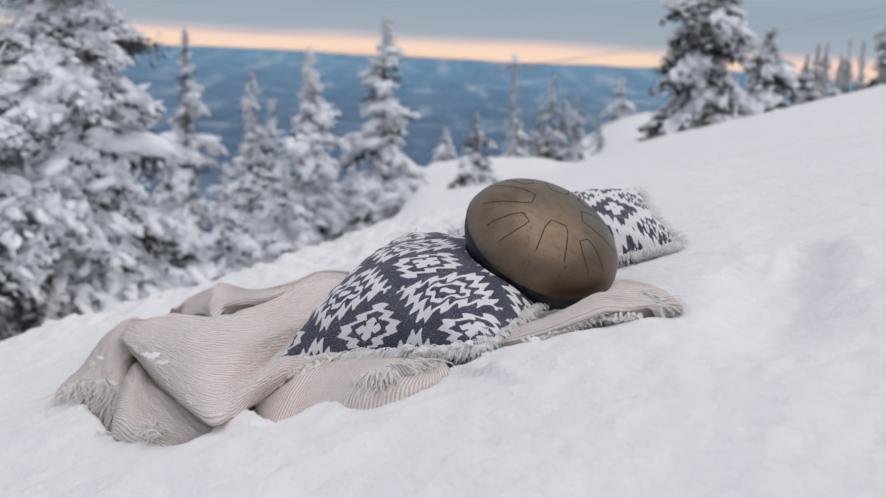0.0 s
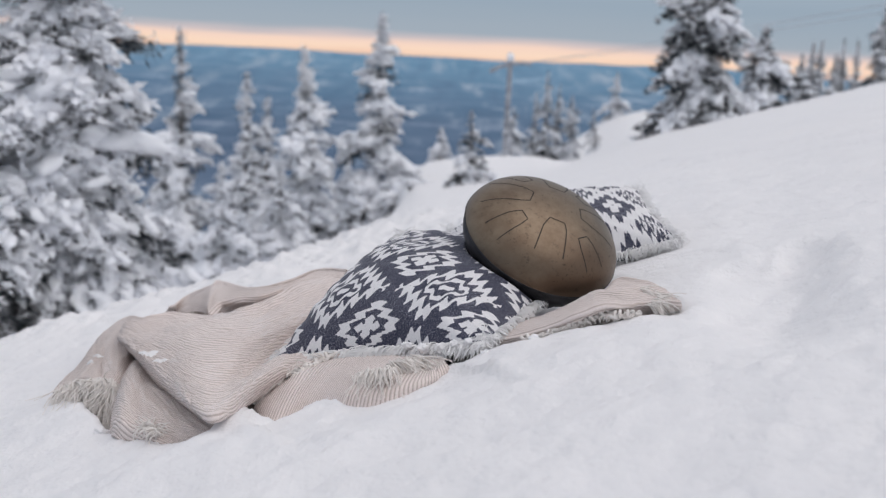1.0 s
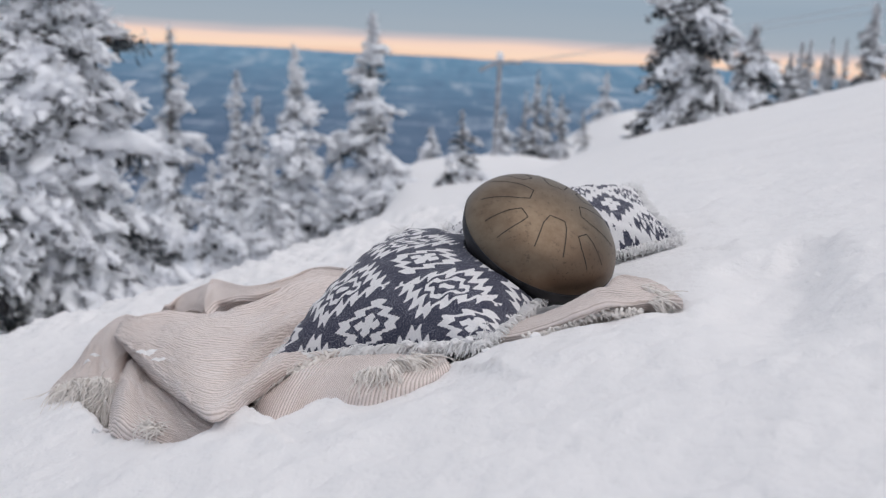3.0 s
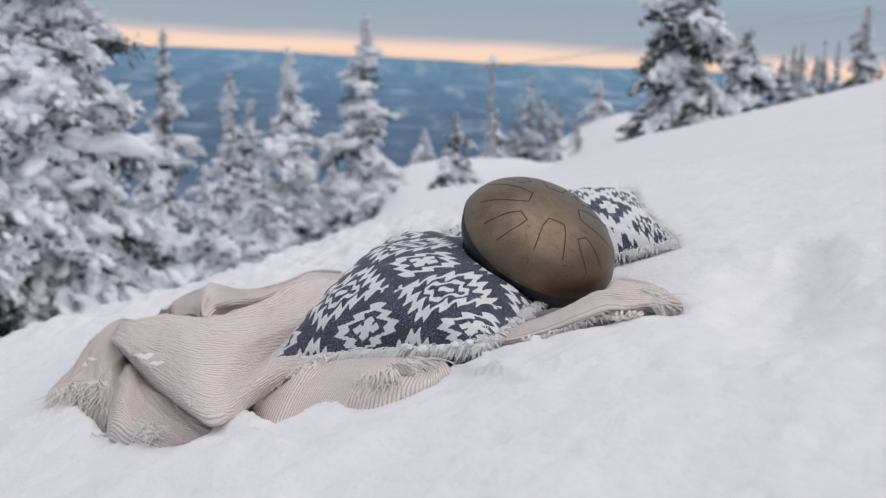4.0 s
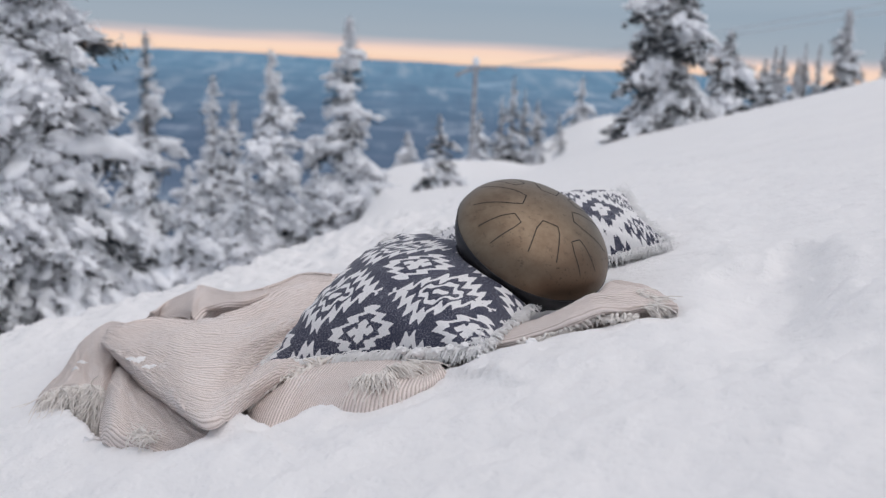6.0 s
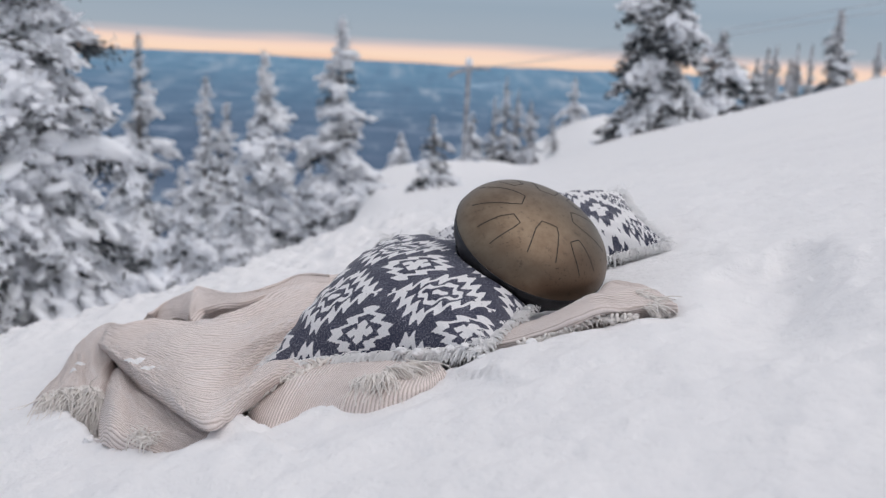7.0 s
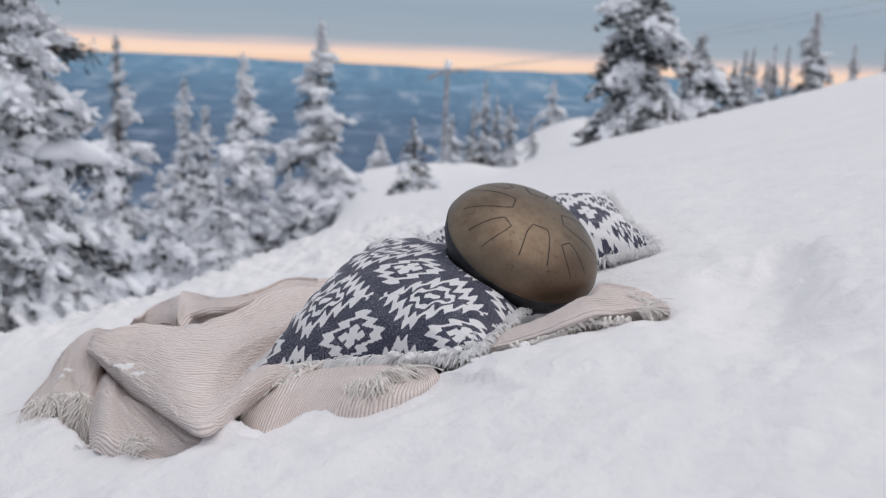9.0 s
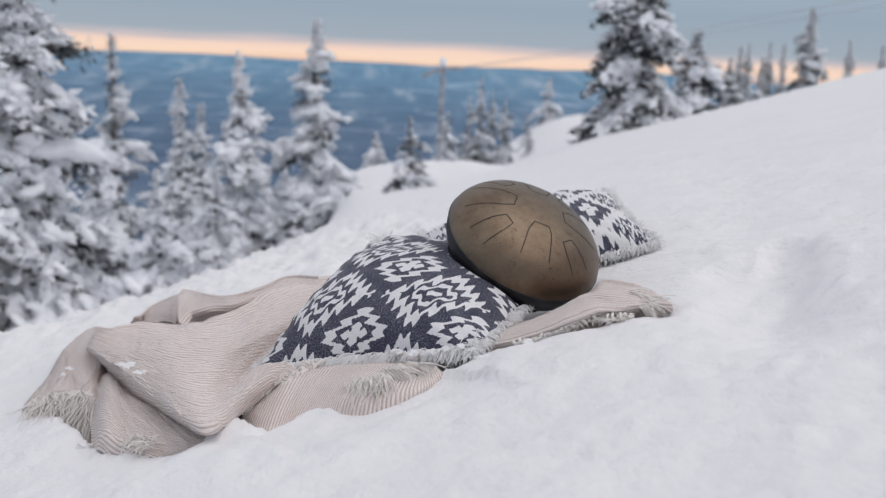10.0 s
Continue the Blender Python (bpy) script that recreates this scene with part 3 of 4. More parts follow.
tagged(blanket, "crumpled beige ribbed blanket with fringed edges on snow", "blanket")


def blanket_height(x, y):
    """The top of the cloth over each place, or the snow's lie where there is none."""
    out = slope(x, y)
    flat = out.ravel()
    for k, (a, b) in enumerate(zip(np.ravel(x), np.ravel(y))):
        near = CLOTH[(np.abs(CLOTH[:, 0] - a) < 0.005) & (np.abs(CLOTH[:, 1] - b) < 0.005), 2]
        if len(near):
            flat[k] = near.max()
    return flat.reshape(np.shape(x))


def strands(starts, ways, length, radius, rnd, droop=0.4, curl=0.25, steps=4, sides=4):
    """Loose yarn ends: one bent, tapering tube for each start."""
    vs, fs = [], []
    ang = np.arange(sides) * 2 * math.pi / sides
    for s, w in zip(starts, ways):
        w = Vector(w).normalized()
        pos, d = Vector(s), w.copy()
        ln = length * rnd.uniform(0.6, 1.25)
        side = d.orthogonal().normalized()
        base = len(vs)
        for k in range(steps + 1):
            side = (side - d * side.dot(d)).normalized()
            other = d.cross(side)
            r = radius * (1 - 0.55 * k / steps)
            for a in ang:
                vs.append(pos + r * (math.cos(a) * side + math.sin(a) * other))
            pos = pos + d * (ln / steps)
            d = (d + Vector((rnd.gauss(0, curl), rnd.gauss(0, curl), rnd.gauss(-droop * 0.3, curl * 0.7)))).normalized()
        for k in range(steps):
            for a in range(sides):
                b = (a + 1) % sides
                fs.append((base + k * sides + a, base + k * sides + b, base + (k + 1) * sides + b, base + (k + 1) * sides + a))
    return np.array([tuple(v) for v in vs]), np.array(fs)


rnd = random.Random(4)


def loose_ends(line, count, way, stray, length, radius=0.0015, lift=0.003, droop=0.5, curl=0.16):
    """Yarn ends that leave a line (x, y, height over the snow's lie) in one way, more or less."""
    dense = glide(line, 200)
    starts, ways = [], []
    for _ in range(count):
        x, y, h = dense[rnd.randrange(200)]
        starts.append((x + rnd.gauss(0, 0.003), y + rnd.gauss(0, 0.003), float(slope(x, y)) + h + lift + rnd.gauss(0, 0.002)))
        ways.append([w + rnd.gauss(0, stray) for w in way])
    v, f = strands(starts, ways, length, radius, rnd, droop, curl, 5)
    return tagged(piece("fringe", v, f, WOOL, blanket, "long loose beige yarn fringe"), kind="stuff")


def knotted_hem(line, thick_=1.0):
    """Yarns twisted round one another along an edge."""
    foot = glide(line, 70)
    lie = slope(foot[:, 0], foot[:, 1]) + foot[:, 2]
    vs, fs, made = [], [], 0
    for strand in range(3):
        for k, (hx, hy, _) in enumerate(foot):
            turn = 0.42 * k + strand * 2.1 + 1.5 * math.sin(0.4 * k + strand)
            p = (hx + 0.0035 * thick_ * math.cos(turn), hy - 0.004 + 0.0025 * math.cos(turn), lie[k] + 0.004 + 0.0035 * thick_ * math.sin(turn))
            p = [c + rnd.gauss(0, 0.0012 * thick_) for c in p]
            for a in range(6):
                an = a * math.pi / 3
                vs.append((p[0] + 0.0026 * thick_ * math.cos(an), p[1] + 0.0012 * math.cos(an), p[2] + 0.0026 * thick_ * math.sin(an)))
        fs += [(made + k * 6 + a, made + k * 6 + (a + 1) % 6, made + (k + 1) * 6 + (a + 1) % 6, made + (k + 1) * 6 + a) for k in range(len(foot) - 1) for a in range(6)]
        made += 6 * len(foot)
    piece("hem", np.array(vs), np.array(fs), WOOL, blanket, "twisted knotted hem of pale yarn")


# edges that end in loose yarn
WEST_HEM = [(-0.69, 2.088, 0.04), (-0.64, 2.069, 0.046), (-0.586, 2.039, 0.042), (-0.559, 1.997, 0.028)]
TASSEL = [(-0.437, 1.694, 0.022), (-0.422, 1.686, 0.026), (-0.4, 1.654, 0.022)]
FLAP_ENDS = [(-0.122, 1.703, 0.024), (-0.099, 1.692, 0.03), (-0.065, 1.679, 0.03)]
FLAP_TIP = [(-0.07, 1.706, 0.03), (-0.05, 1.718, 0.028), (-0.025, 1.744, 0.02)]
CORNER_END = [(0.314, 1.809, 0.03), (0.335, 1.772, 0.018), (0.319, 1.753, 0.014)]
ROLL_HEM = [(-0.282, 1.753, 0.012), (-0.262, 1.778, 0.024), (-0.241, 1.818, 0.028), (-0.22, 1.828, 0.026), (-0.198, 1.872, 0.024), (-0.166, 1.921, 0.02)]
CORNER_HEM = [(0.135, 1.772, 0.006), (0.163, 1.754, 0.008), (0.194, 1.749, 0.012), (0.217, 1.747, 0.016), (0.242, 1.744, 0.02), (0.266, 1.733, 0.016), (0.299, 1.733, 0.01)]
# the western hem, the tassel at the foot of the drape, the flap's loose ends and the corner's
loose_ends(WEST_HEM, 230, (0.22, -1.0, -0.22), 0.24, 0.105, 0.0012, 0.007, curl=0.20)
loose_ends(WEST_HEM[1:], 190, (0.40, -1.0, -0.40), 0.20, 0.115, 0.0013, 0.007, curl=0.18)
loose_ends(TASSEL, 90, (-0.1, -0.5, 0.15), 0.5, 0.028, 0.0014, droop=0.8, curl=0.4)
loose_ends(FLAP_ENDS, 110, (0.15, -1.0, -0.16), 0.16, 0.060, 0.0013, 0.005, curl=0.14)
loose_ends(FLAP_TIP, 100, (0.75, -0.65, -0.10), 0.18, 0.050, 0.0013, 0.005, curl=0.14)
loose_ends(CORNER_END, 110, (0.9, -0.45, -0.15), 0.3, 0.035)
knotted_hem(ROLL_HEM, 1.3)
knotted_hem(CORNER_HEM, 1.1)
loose_ends(ROLL_HEM, 90, (-0.6, -0.6, 0.0), 0.35, 0.022)
loose_ends(CORNER_HEM, 160, (0.1, -0.8, 0.0), 0.4, 0.014, 0.0011)

# ---------------------------------------------------------------- cushions


def saw(v):
    return np.abs((v % 1.0) * 2 - 1)


def figure(u, v, u0, v0, wide, tall, lean):
    """The woven figure of the kilim cloth: 1 where white, 0 where navy. Toothed lozenges alternate with star diamonds."""
    u = u - lean * v
    X, Y = ((u - u0) % wide) / (wide / 2) - 1, ((v - v0) % tall) / (tall / 2) - 1
    aX, aY = 1 - np.abs(X), 1 - np.abs(Y)
    r = aX + aY
    teeth = saw(5.0 * aX + 0.1) - 0.5
    rs = r + 0.30 * teeth * (aY > 0.03)
    # a diamond of nested zigzags round a small barred eye
    eye = np.where(r + 0.10 * (saw(6 * aX) - 0.5) < 0.13, 1, 0)
    inner = r + 0.13 * teeth
    eye = np.where((inner > 0.29) & (inner < 0.42) | (rs > 0.60) & (rs < 0.88), 1, eye)
    q = 2 - r
    bX, bY = np.abs(X), np.abs(Y)
    # a lobed star in a stepped lozenge
    star = np.where((q < 0.27) & (np.abs(bX - bY) > 0.04) | (q < 0.13) | (np.maximum(bX * 2.4, bY * 1.5) < 0.19), 1, 0)
    step = q + 0.20 * (saw(4.5 * bY) - 0.5)
    star = np.where((step > 0.42) & (step < 0.63), 1, star)
    return np.where(q < 0.78, star, eye).astype(float)


def figure_pale(u, v, u0, v0, wide, tall, lean):
    """The paler cloth: toothed navy diamonds with a white flower, between rows of navy triangles."""
    X, Y = ((u - u0 - lean * v) % wide) / (wide / 2) - 1, ((v - v0) % tall) / (tall / 2) - 1
    bX, bY = np.abs(X), np.abs(Y)
    q = bX + bY
    tooth = saw(5 * bX + 0.25) - 0.5
    white = np.where(q + 0.30 * tooth < 0.78, 0, 1)
    white = np.where((np.maximum(bX * 1.2, bY) < 0.34) & (np.minimum(bX, bY) < 0.12) & (q > 0.05), 1, white)
    rim = 2 - q
    white = np.where((rim + 0.42 * tooth > 0.38) & (rim + 0.42 * tooth < 0.66), 0, white)
    return np.where(rim + 0.5 * tooth < 0.16, 0, white).astype(float)


DRUM_AT, DRUM_R, DRUM_H = Vector((0.1736, 2.0652, -0.3214)), 0.1444, 0.0823
axis, ex = Vector((0.3122, -0.4852, 0.8168)).normalized(), Vector((0.9495, 0.1892, -0.2504))
ex = (ex - axis * ex.dot(axis)).normalized()
ey = axis.cross(ex)


def dent(p):
    """The height to which the drum's underside presses what lies beneath it."""
    m = np.array([ex, ey, axis]) / np.array([[DRUM_R], [DRUM_R], [DRUM_H]])
    o = (p - np.array(DRUM_AT)) @ m.T
    d = m @ np.array([0.0, 0.0, 1.0])
    a, b, c = d @ d, o @ d, (o * o).sum(-1) - 1.03
    root = b * b - a * c
    low = p[..., 2] + (-b - np.sqrt(np.maximum(root, 0))) / a
    return np.where(root > 0, low - 0.002, 1e9)


def cushion(name, corners, puff, under, pale, label, pinch=0.03, seed=1, n=260, phase=(-0.136, -0.0365, 0.21, 0.155, 0.38), edge=0.62):
    """A square pillow on four corners (front west, front east, back east, back west): a stuffed cover and fringed seams."""
    fl, fr, br, bl = [np.array(c, float) for c in corners]
    S, T = np.meshgrid(np.linspace(0, 1, n), np.linspace(0, 1, n), indexing="ij")
    s2, t2 = S * 2 - 1, T * 2 - 1
    bow = lambda a: 1 - a ** 2
    s3 = s2 * (1 - pinch * bow(t2) * 2)
    t3 = t2 * (1 - pinch * bow(s2) * 2)
    a, b = ((s3 + 1) / 2)[..., None], ((t3 + 1) / 2)[..., None]
    base = (1 - a) * (1 - b) * fl + a * (1 - b) * fr + a * b * br + (1 - a) * b * bl
    nrm = np.cross(fr - fl, bl - fl)
    nrm = nrm / np.linalg.norm(nrm)
    dome = (np.clip(1 - np.abs(s2) ** 2.6, 0, 1) * np.clip(1 - np.abs(t2) ** 2.6, 0, 1)) ** edge
    wr = 0.016 * fractal(S + 0.3 * seed, T, 4.5, 70 + seed, 3) + 0.006 * np.sin(26 * (s2 * 0.7 + t2)) * np.abs(s2 * t2)
    up = base + nrm * ((puff * dome) + wr * np.sqrt(dome))[..., None]
    dn = base - nrm * (under * dome)[..., None]
    up[..., 2] = np.minimum(up[..., 2], dent(up))
    keep = (S > 0) & (S < 1) & (T > 0) & (T < 1)
    nv = n * n
    low = np.arange(nv).reshape(n, n)
    inner = np.cumsum(keep.ravel()).reshape(n, n) - 1 + nv
    low = np.where(keep, inner, low)
    verts = np.vstack([up.reshape(-1, 3), dn[keep]])
    i0, i1, i2, i3 = low[:-1, :-1].ravel(), low[1:, :-1].ravel(), low[1:, 1:].ravel(), low[:-1, 1:].ravel()
    faces = np.vstack([grid_faces(n, n), np.stack([i0, i3, i2, i1], 1)])
    root = new(name)
    root.location = (fl + fr + br + bl) / 4 - nrm * under
    verts = verts - np.array(root.location)
    cover = piece("cover", verts, faces, WEAVE, root)
    # the cloth's own measure, in metres from the middle of the front seam
    U = np.r_[np.zeros((1, n)), np.cumsum(np.linalg.norm(np.diff(up, axis=0), axis=-1), 0)]
    U = U - U[n // 2]
    V = np.c_[np.zeros((n, 1)), np.cumsum(np.linalg.norm(np.diff(up, axis=1), axis=-1), 1)]
    uv = np.stack([U, V], -1)
    set_uv(cover.data, np.vstack([uv.reshape(-1, 2), uv[keep]]))
    fig = (figure_pale if pale else figure)(U, V, *phase)
    for _ in range(1):
        fig = 0.5 * fig + 0.125 * (np.roll(fig, 1, 0) + np.roll(fig, -1, 0) + np.roll(fig, 1, 1) + np.roll(fig, -1, 1))
    at = cover.data.attributes.new("woven", "FLOAT", "POINT")
    at.data.foreach_set("value", np.concatenate([fig.ravel(), 1 - fig[keep]]).astype(np.float32))
    r = random.Random(seed)
    edges = {"front": (base[:, 0], bl - fl), "back": (base[:, -1], fl - bl), "west": (base[0], fr - fl), "east": (base[-1], fl - fr)}
    for side_, (line, inward) in edges.items():
        inward = inward / np.linalg.norm(inward)
        starts, ways = [], []
        for _ in range(900 if side_ == "front" else 600):
            p = line[r.randrange(len(line))]
            starts.append(p + inward * 0.004 - np.array(root.location) + np.array([r.gauss(0, 0.001) for _ in range(3)]) + nrm * 0.002)
            ways.append(-inward + nrm * r.gauss(0.30, 0.25) + np.array([r.gauss(0, 0.22) for _ in range(3)]))
        v, f = strands(starts, ways, 0.030 if side_ == "front" else 0.022, 0.0013, r, droop=1.3, curl=0.16)
        tagged(piece("fringe", v, f, YARN, root, "white cotton fringe along the seam"), kind="stuff")
    # tufts standing up at the corners
    for corner, away in ((bl, bl - fr), (fr, fr - bl), (br, br - fl)):
        away = away / np.linalg.norm(away)
        starts = [corner - away * r.uniform(0, 0.03) - np.array(root.location) + np.array([r.gauss(0, 0.008) for _ in range(3)]) for _ in range(70)]
        ways = [away * 0.5 + np.array([r.gauss(0, 0.45), r.gauss(0, 0.45), r.gauss(0.5, 0.3)]) for _ in range(70)]
        v, f = strands(starts, ways, 0.021, 0.0010, r, droop=0.5, curl=0.35)
        tagged(piece("tuft", v, f, YARN, root, "frosted tuft of loose cotton at the corner"), kind="stuff")
    tagged(root, label, "cushion", "cushions on the blanket")
    return root


CUSHION_A = cushion("cushion", [(-0.283, 1.99, -0.548), (0.073, 1.753, -0.440), (0.275, 2.136, -0.385), (-0.081, 2.373, -0.375)],
                    0.100, 0.060, False, "navy and white kilim-patterned cushion with white fringe on the blanket", seed=1)
CUSHION_B = cushion("cushion", [(0.035, 2.25, -0.475), (0.458, 2.235, -0.335), (0.442, 2.65, -0.285), (0.012, 2.67, -0.410)],
                    0.075, 0.055, True, "white cushion with navy kilim figures and fringe, lying on snow", seed=2, phase=(0.065, 0.06, 0.13, 0.20, 0.0))

# ---------------------------------------------------------------- the tongue drum

drum = new("tongue_drum")
drum.matrix_world = Matrix.Translation(DRUM_AT) @ Matrix((ex, ey, axis)).transposed().to_4x4()


def shell_point(rad, ang, lift=0.0):
    """A point of the shell at a share rad of its radius (0 at the pole), lifted off it by some metres."""
    rad = min(rad, 0.999)
    p = Vector((DRUM_R * rad * math.cos(ang), DRUM_R * rad * math.sin(ang), DRUM_H * math.sqrt(1 - rad * rad)))
    nrm = Vector((p.x / DRUM_R ** 2, p.y / DRUM_R ** 2, p.z / DRUM_H ** 2)).normalized()
    return p + nrm * lift


def lathe(profile, n=128):
    v = np.array([(r * math.cos(2 * math.pi * k / n), r * math.sin(2 * math.pi * k / n), z) for r, z in profile for k in range(n)])
    f = [(i * n + k, i * n + (k + 1) % n, (i + 1) * n + (k + 1) % n, (i + 1) * n + k) for i in range(len(profile) - 1) for k in range(n)]
    return v, np.array(f)


RIM = math.asin(-0.06)
prof = [(DRUM_R * math.cos(a), DRUM_H * math.sin(a)) for a in np.linspace(-RIM, math.pi / 2 - 0.004, 60)]
v, f = lathe(prof)
piece("upper_shell", v, f, BRONZE, drum, "bronzed brown steel dome")
prof = [(DRUM_R * math.cos(a) * 0.988, DRUM_H * math.sin(a)) for a in np.linspace(-math.pi / 2 + 0.004, -RIM + 0.03, 48)]
v, f = lathe(prof)
piece("lower_shell", v, f, DARK_STEEL, drum, "dark steel underside")
v, f = lathe([(DRUM_R * math.cos(RIM) * s, DRUM_H * 0.06 + dz) for s, dz in ((0.985, 0.001), (1.004, 0.0012), (1.006, 0), (1.004, -0.0012), (0.985, -0.001))])
piece("seam", v, f, DARK_STEEL, drum)


def ribbon(points, width, rnd_):
    """A narrow dark ribbon just off the shell, standing for the shaded gap of a sawn slot."""
    dense = []
    for (r0, a0), (r1, a1) in zip(points[:-1], points[1:]):
        x0, y0, x1, y1 = r0 * math.cos(a0), r0 * math.sin(a0), r1 * math.cos(a1), r1 * math.sin(a1)
        for k in range(10):
            t = k / 10
            x, y = x0 + t * (x1 - x0), y0 + t * (y1 - y0)
            dense.append((math.hypot(x, y), math.atan2(y, x)))
    dense.append(points[-1])
    c = [shell_point(r, a, 0.0003) for r, a in dense]
    vs, fs = [], []
    for i, p in enumerate(c):
        d = (c[min(i + 1, len(c) - 1)] - c[max(i - 1, 0)]).normalized()
        nrm = Vector((p.x / DRUM_R ** 2, p.y / DRUM_R ** 2, p.z / DRUM_H ** 2)).normalized()
        w = d.cross(nrm) * width * (0.5 + 0.12 * rnd_.random())
        vs += [tuple(p + w), tuple(p - w)]
    fs = [(2 * i, 2 * i + 1, 2 * i + 3, 2 * i + 2) for i in range(len(c) - 1)]
    return np.array(vs), np.array(fs)


# each tongue: its bearing, inner and outer end, half its width at both
TONGUES = [(163, 0.335, 0.86, 0.11, 0.215), (210, 0.49, 0.88, 0.085, 0.145), (262, 0.255, 0.72, 0.11, 0.185), (309, 0.485, 0.84, 0.085, 0.14),
           (2, 0.30, 0.80, 0.105, 0.21), (44, 0.50, 0.86, 0.085, 0.145), (84, 0.39, 0.80, 0.11, 0.19), (124, 0.57, 0.88, 0.085, 0.14)]
rd = random.Random(8)
for ang, inner, outer, hi, ho in TONGUES:
    a = radians(ang)
    local = [(outer, -ho), (inner + 0.14, -hi * 1.35), (inner, -hi * 0.8), (inner + 0.005, hi * 0.95), (inner + 0.11, hi * 1.3), (outer, ho * 0.95)]
    pts = [(math.hypot(x, y), a + math.atan2(y, x)) for x, y in local]
    v, f = ribbon(pts, 0.0016, rd)
    piece("slot", v, f, SLOT, drum, "thin dark strip for the shaded gap round a tongue")
tagged(drum, "bronze-coloured steel tongue drum leaning on a cushion", "drum")

# ---------------------------------------------------------------- firs under snow

ICO = []
for level in (1, 2):
    b = bmesh.new()
    bmesh.ops.create_icosphere(b, subdivisions=level, radius=1.0)
    b.verts.ensure_lookup_table()
    ICO.append((np.array([tuple(q.co) for q in b.verts]), np.array([[q.index for q in fc.verts] for fc in b.faces])))
    b.free()


def fir(x, y, top, rad, seed, boughs, label, fine=1, lean=(0, 0), bare=0.15, blob=1.0, low=0.03, taper=0.8, rime=7, fluff=1.0, shelf=0.95):
    r = np.random.RandomState(seed)
    foot = float(slope(x, y)) - 0.15
    h = top - foot
    root = new("fir_tree")
    root.location = (x, y, foot)
    # trunk
    rings, sides, vs = 9, 9, []
    for k in range(rings):
        t = k / (rings - 1)
        w = max(0.006, (0.016 * h + 0.02) * (1 - t) ** 0.9)
        for a in range(sides):
            an = 2 * math.pi * a / sides
            vs.append((lean[0] * h * t + w * math.cos(an) * r.uniform(0.9, 1.1), lean[1] * h * t + w * math.sin(an) * r.uniform(0.9, 1.1), h * t))
    fs = [(k * sides + a, k * sides + (a + 1) % sides, (k + 1) * sides + (a + 1) % sides, (k + 1) * sides + a) for k in range(rings - 1) for a in range(sides)]
    piece("trunk", np.array(vs), np.array(fs), BARK, root)
    nv, nf, wv, wf, rv, rf, lumps, shelves, shelf_faces = [], [], [], [], [], [], [], [], []
    nn = nw = nr = ns = 0
    round_ = np.arange(8) * math.pi / 4
    gaps = r.choice([0.35, 0.7, 1.0, 1.3], (11, 5), p=[0.2, 0.25, 0.33, 0.22])
    bv, bf = ICO[fine]
    for i in range(boughs):
        t = (i + r.rand()) / boughs
        t = low + (0.985 - low) * t ** 1.05
        az = i * 2.39996 + r.normal(0, 0.35)
        # boughs grow in uneven tiers, with gaps, under a thin spire
        tier = gaps[int(t * 11) % 11, int(az / 1.2566) % 5]
        ln = rad * ((1 - t) ** taper) * r.uniform(0.6, 1.15) * tier * (1 - 0.45 * (t > 0.87)) + 0.02 * rad
        rise = -0.42 + 0.75 * t + r.normal(0, 0.12)
        out = np.array([math.cos(az), math.sin(az)])
        start = np.array([lean[0] * h * t, lean[1] * h * t, h * t])
        droop = r.uniform(0.25, 0.6) * (1 - 0.5 * t)
        loaded = r.rand() > bare + (0.9 * max(0, 1 - t / 0.40) if fluff > 2 else 0)
        side = np.array([-out[1], out[0], 0])
        steps = max(3, int(round(5.5 * (ln / rad) ** 0.6 + 1)))
        path = []
        for k in range(steps + 1):
            s = (k + 0.5) / (steps + 0.5)
            p = start + np.array([out[0] * ln * s, out[1] * ln * s, ln * (rise * s - droop * s * s)])
            path.append(p + r.normal(0, 0.02 * rad, 3))
        # the wood of the bough
        for k in range(steps):
            a0, a1 = path[k], path[k + 1]
            w0 = 0.012 * rad * (1 - k / (steps + 1)) + 0.004
            for off in ((side * w0), (np.array([0, 0, w0]))):
                wv.append(np.array([a0 - off, a0 + off, a1 + off * 0.7, a1 - off * 0.7]))
                wf.append(np.arange(4)[None] + nw)
                nw += 4
        reach_ = (np.arange(steps + 1) + 0.5) / (steps + 0.5)
        fans = (0.10 + 0.22 * np.sin(math.pi * np.minimum(1, reach_ * 0.9 + 0.05))) * ln + 0.028 * rad
        # sprays to both sides, hanging a little: dark needles, and twigs white with rime
        for m, white in ((7 if loaded else 14, False), (int(rime * 1.45) if loaded else 4, True)):
            m = int(m * fluff) * (steps + 1)
            at = np.arange(m) % (steps + 1)
            dirs = out[None] * r.uniform(-0.2, 1.2, (m, 1)) + side[None, :2] * r.uniform(-1.2, 1.2, (m, 1))
            d = np.c_[dirs, r.uniform(-0.8, 0.1, m) + (0.25 if white else 0)]
            d = d / np.linalg.norm(d, axis=1)[:, None]
            ll = (fans[at] * r.uniform(0.45, 1.25, m) / fluff ** 0.6)[:, None]
            q = np.cross(d, r.normal(0, 1, (m, 3)))
            q = q / np.linalg.norm(q, axis=1)[:, None] * ll * (0.17 if white else 0.11)
            st = np.array(path)[at] + r.normal(0, 0.03 * rad, (m, 3)) + np.array([0, 0, 0.02 * rad if white else -0.01 * rad])
            quad = np.stack([st, st + d * ll * 0.5 + q, st + d * ll, st + d * ll * 0.5 - q], 1).reshape(-1, 3)
            if white:
                rv.append(quad)
                rf.append(np.arange(4 * m).reshape(m, 4) + nr)
                nr += 4 * m
            else:
                nv.append(quad)
                nf.append(np.arange(4 * m).reshape(m, 4) + nn)
                nn += 4 * m
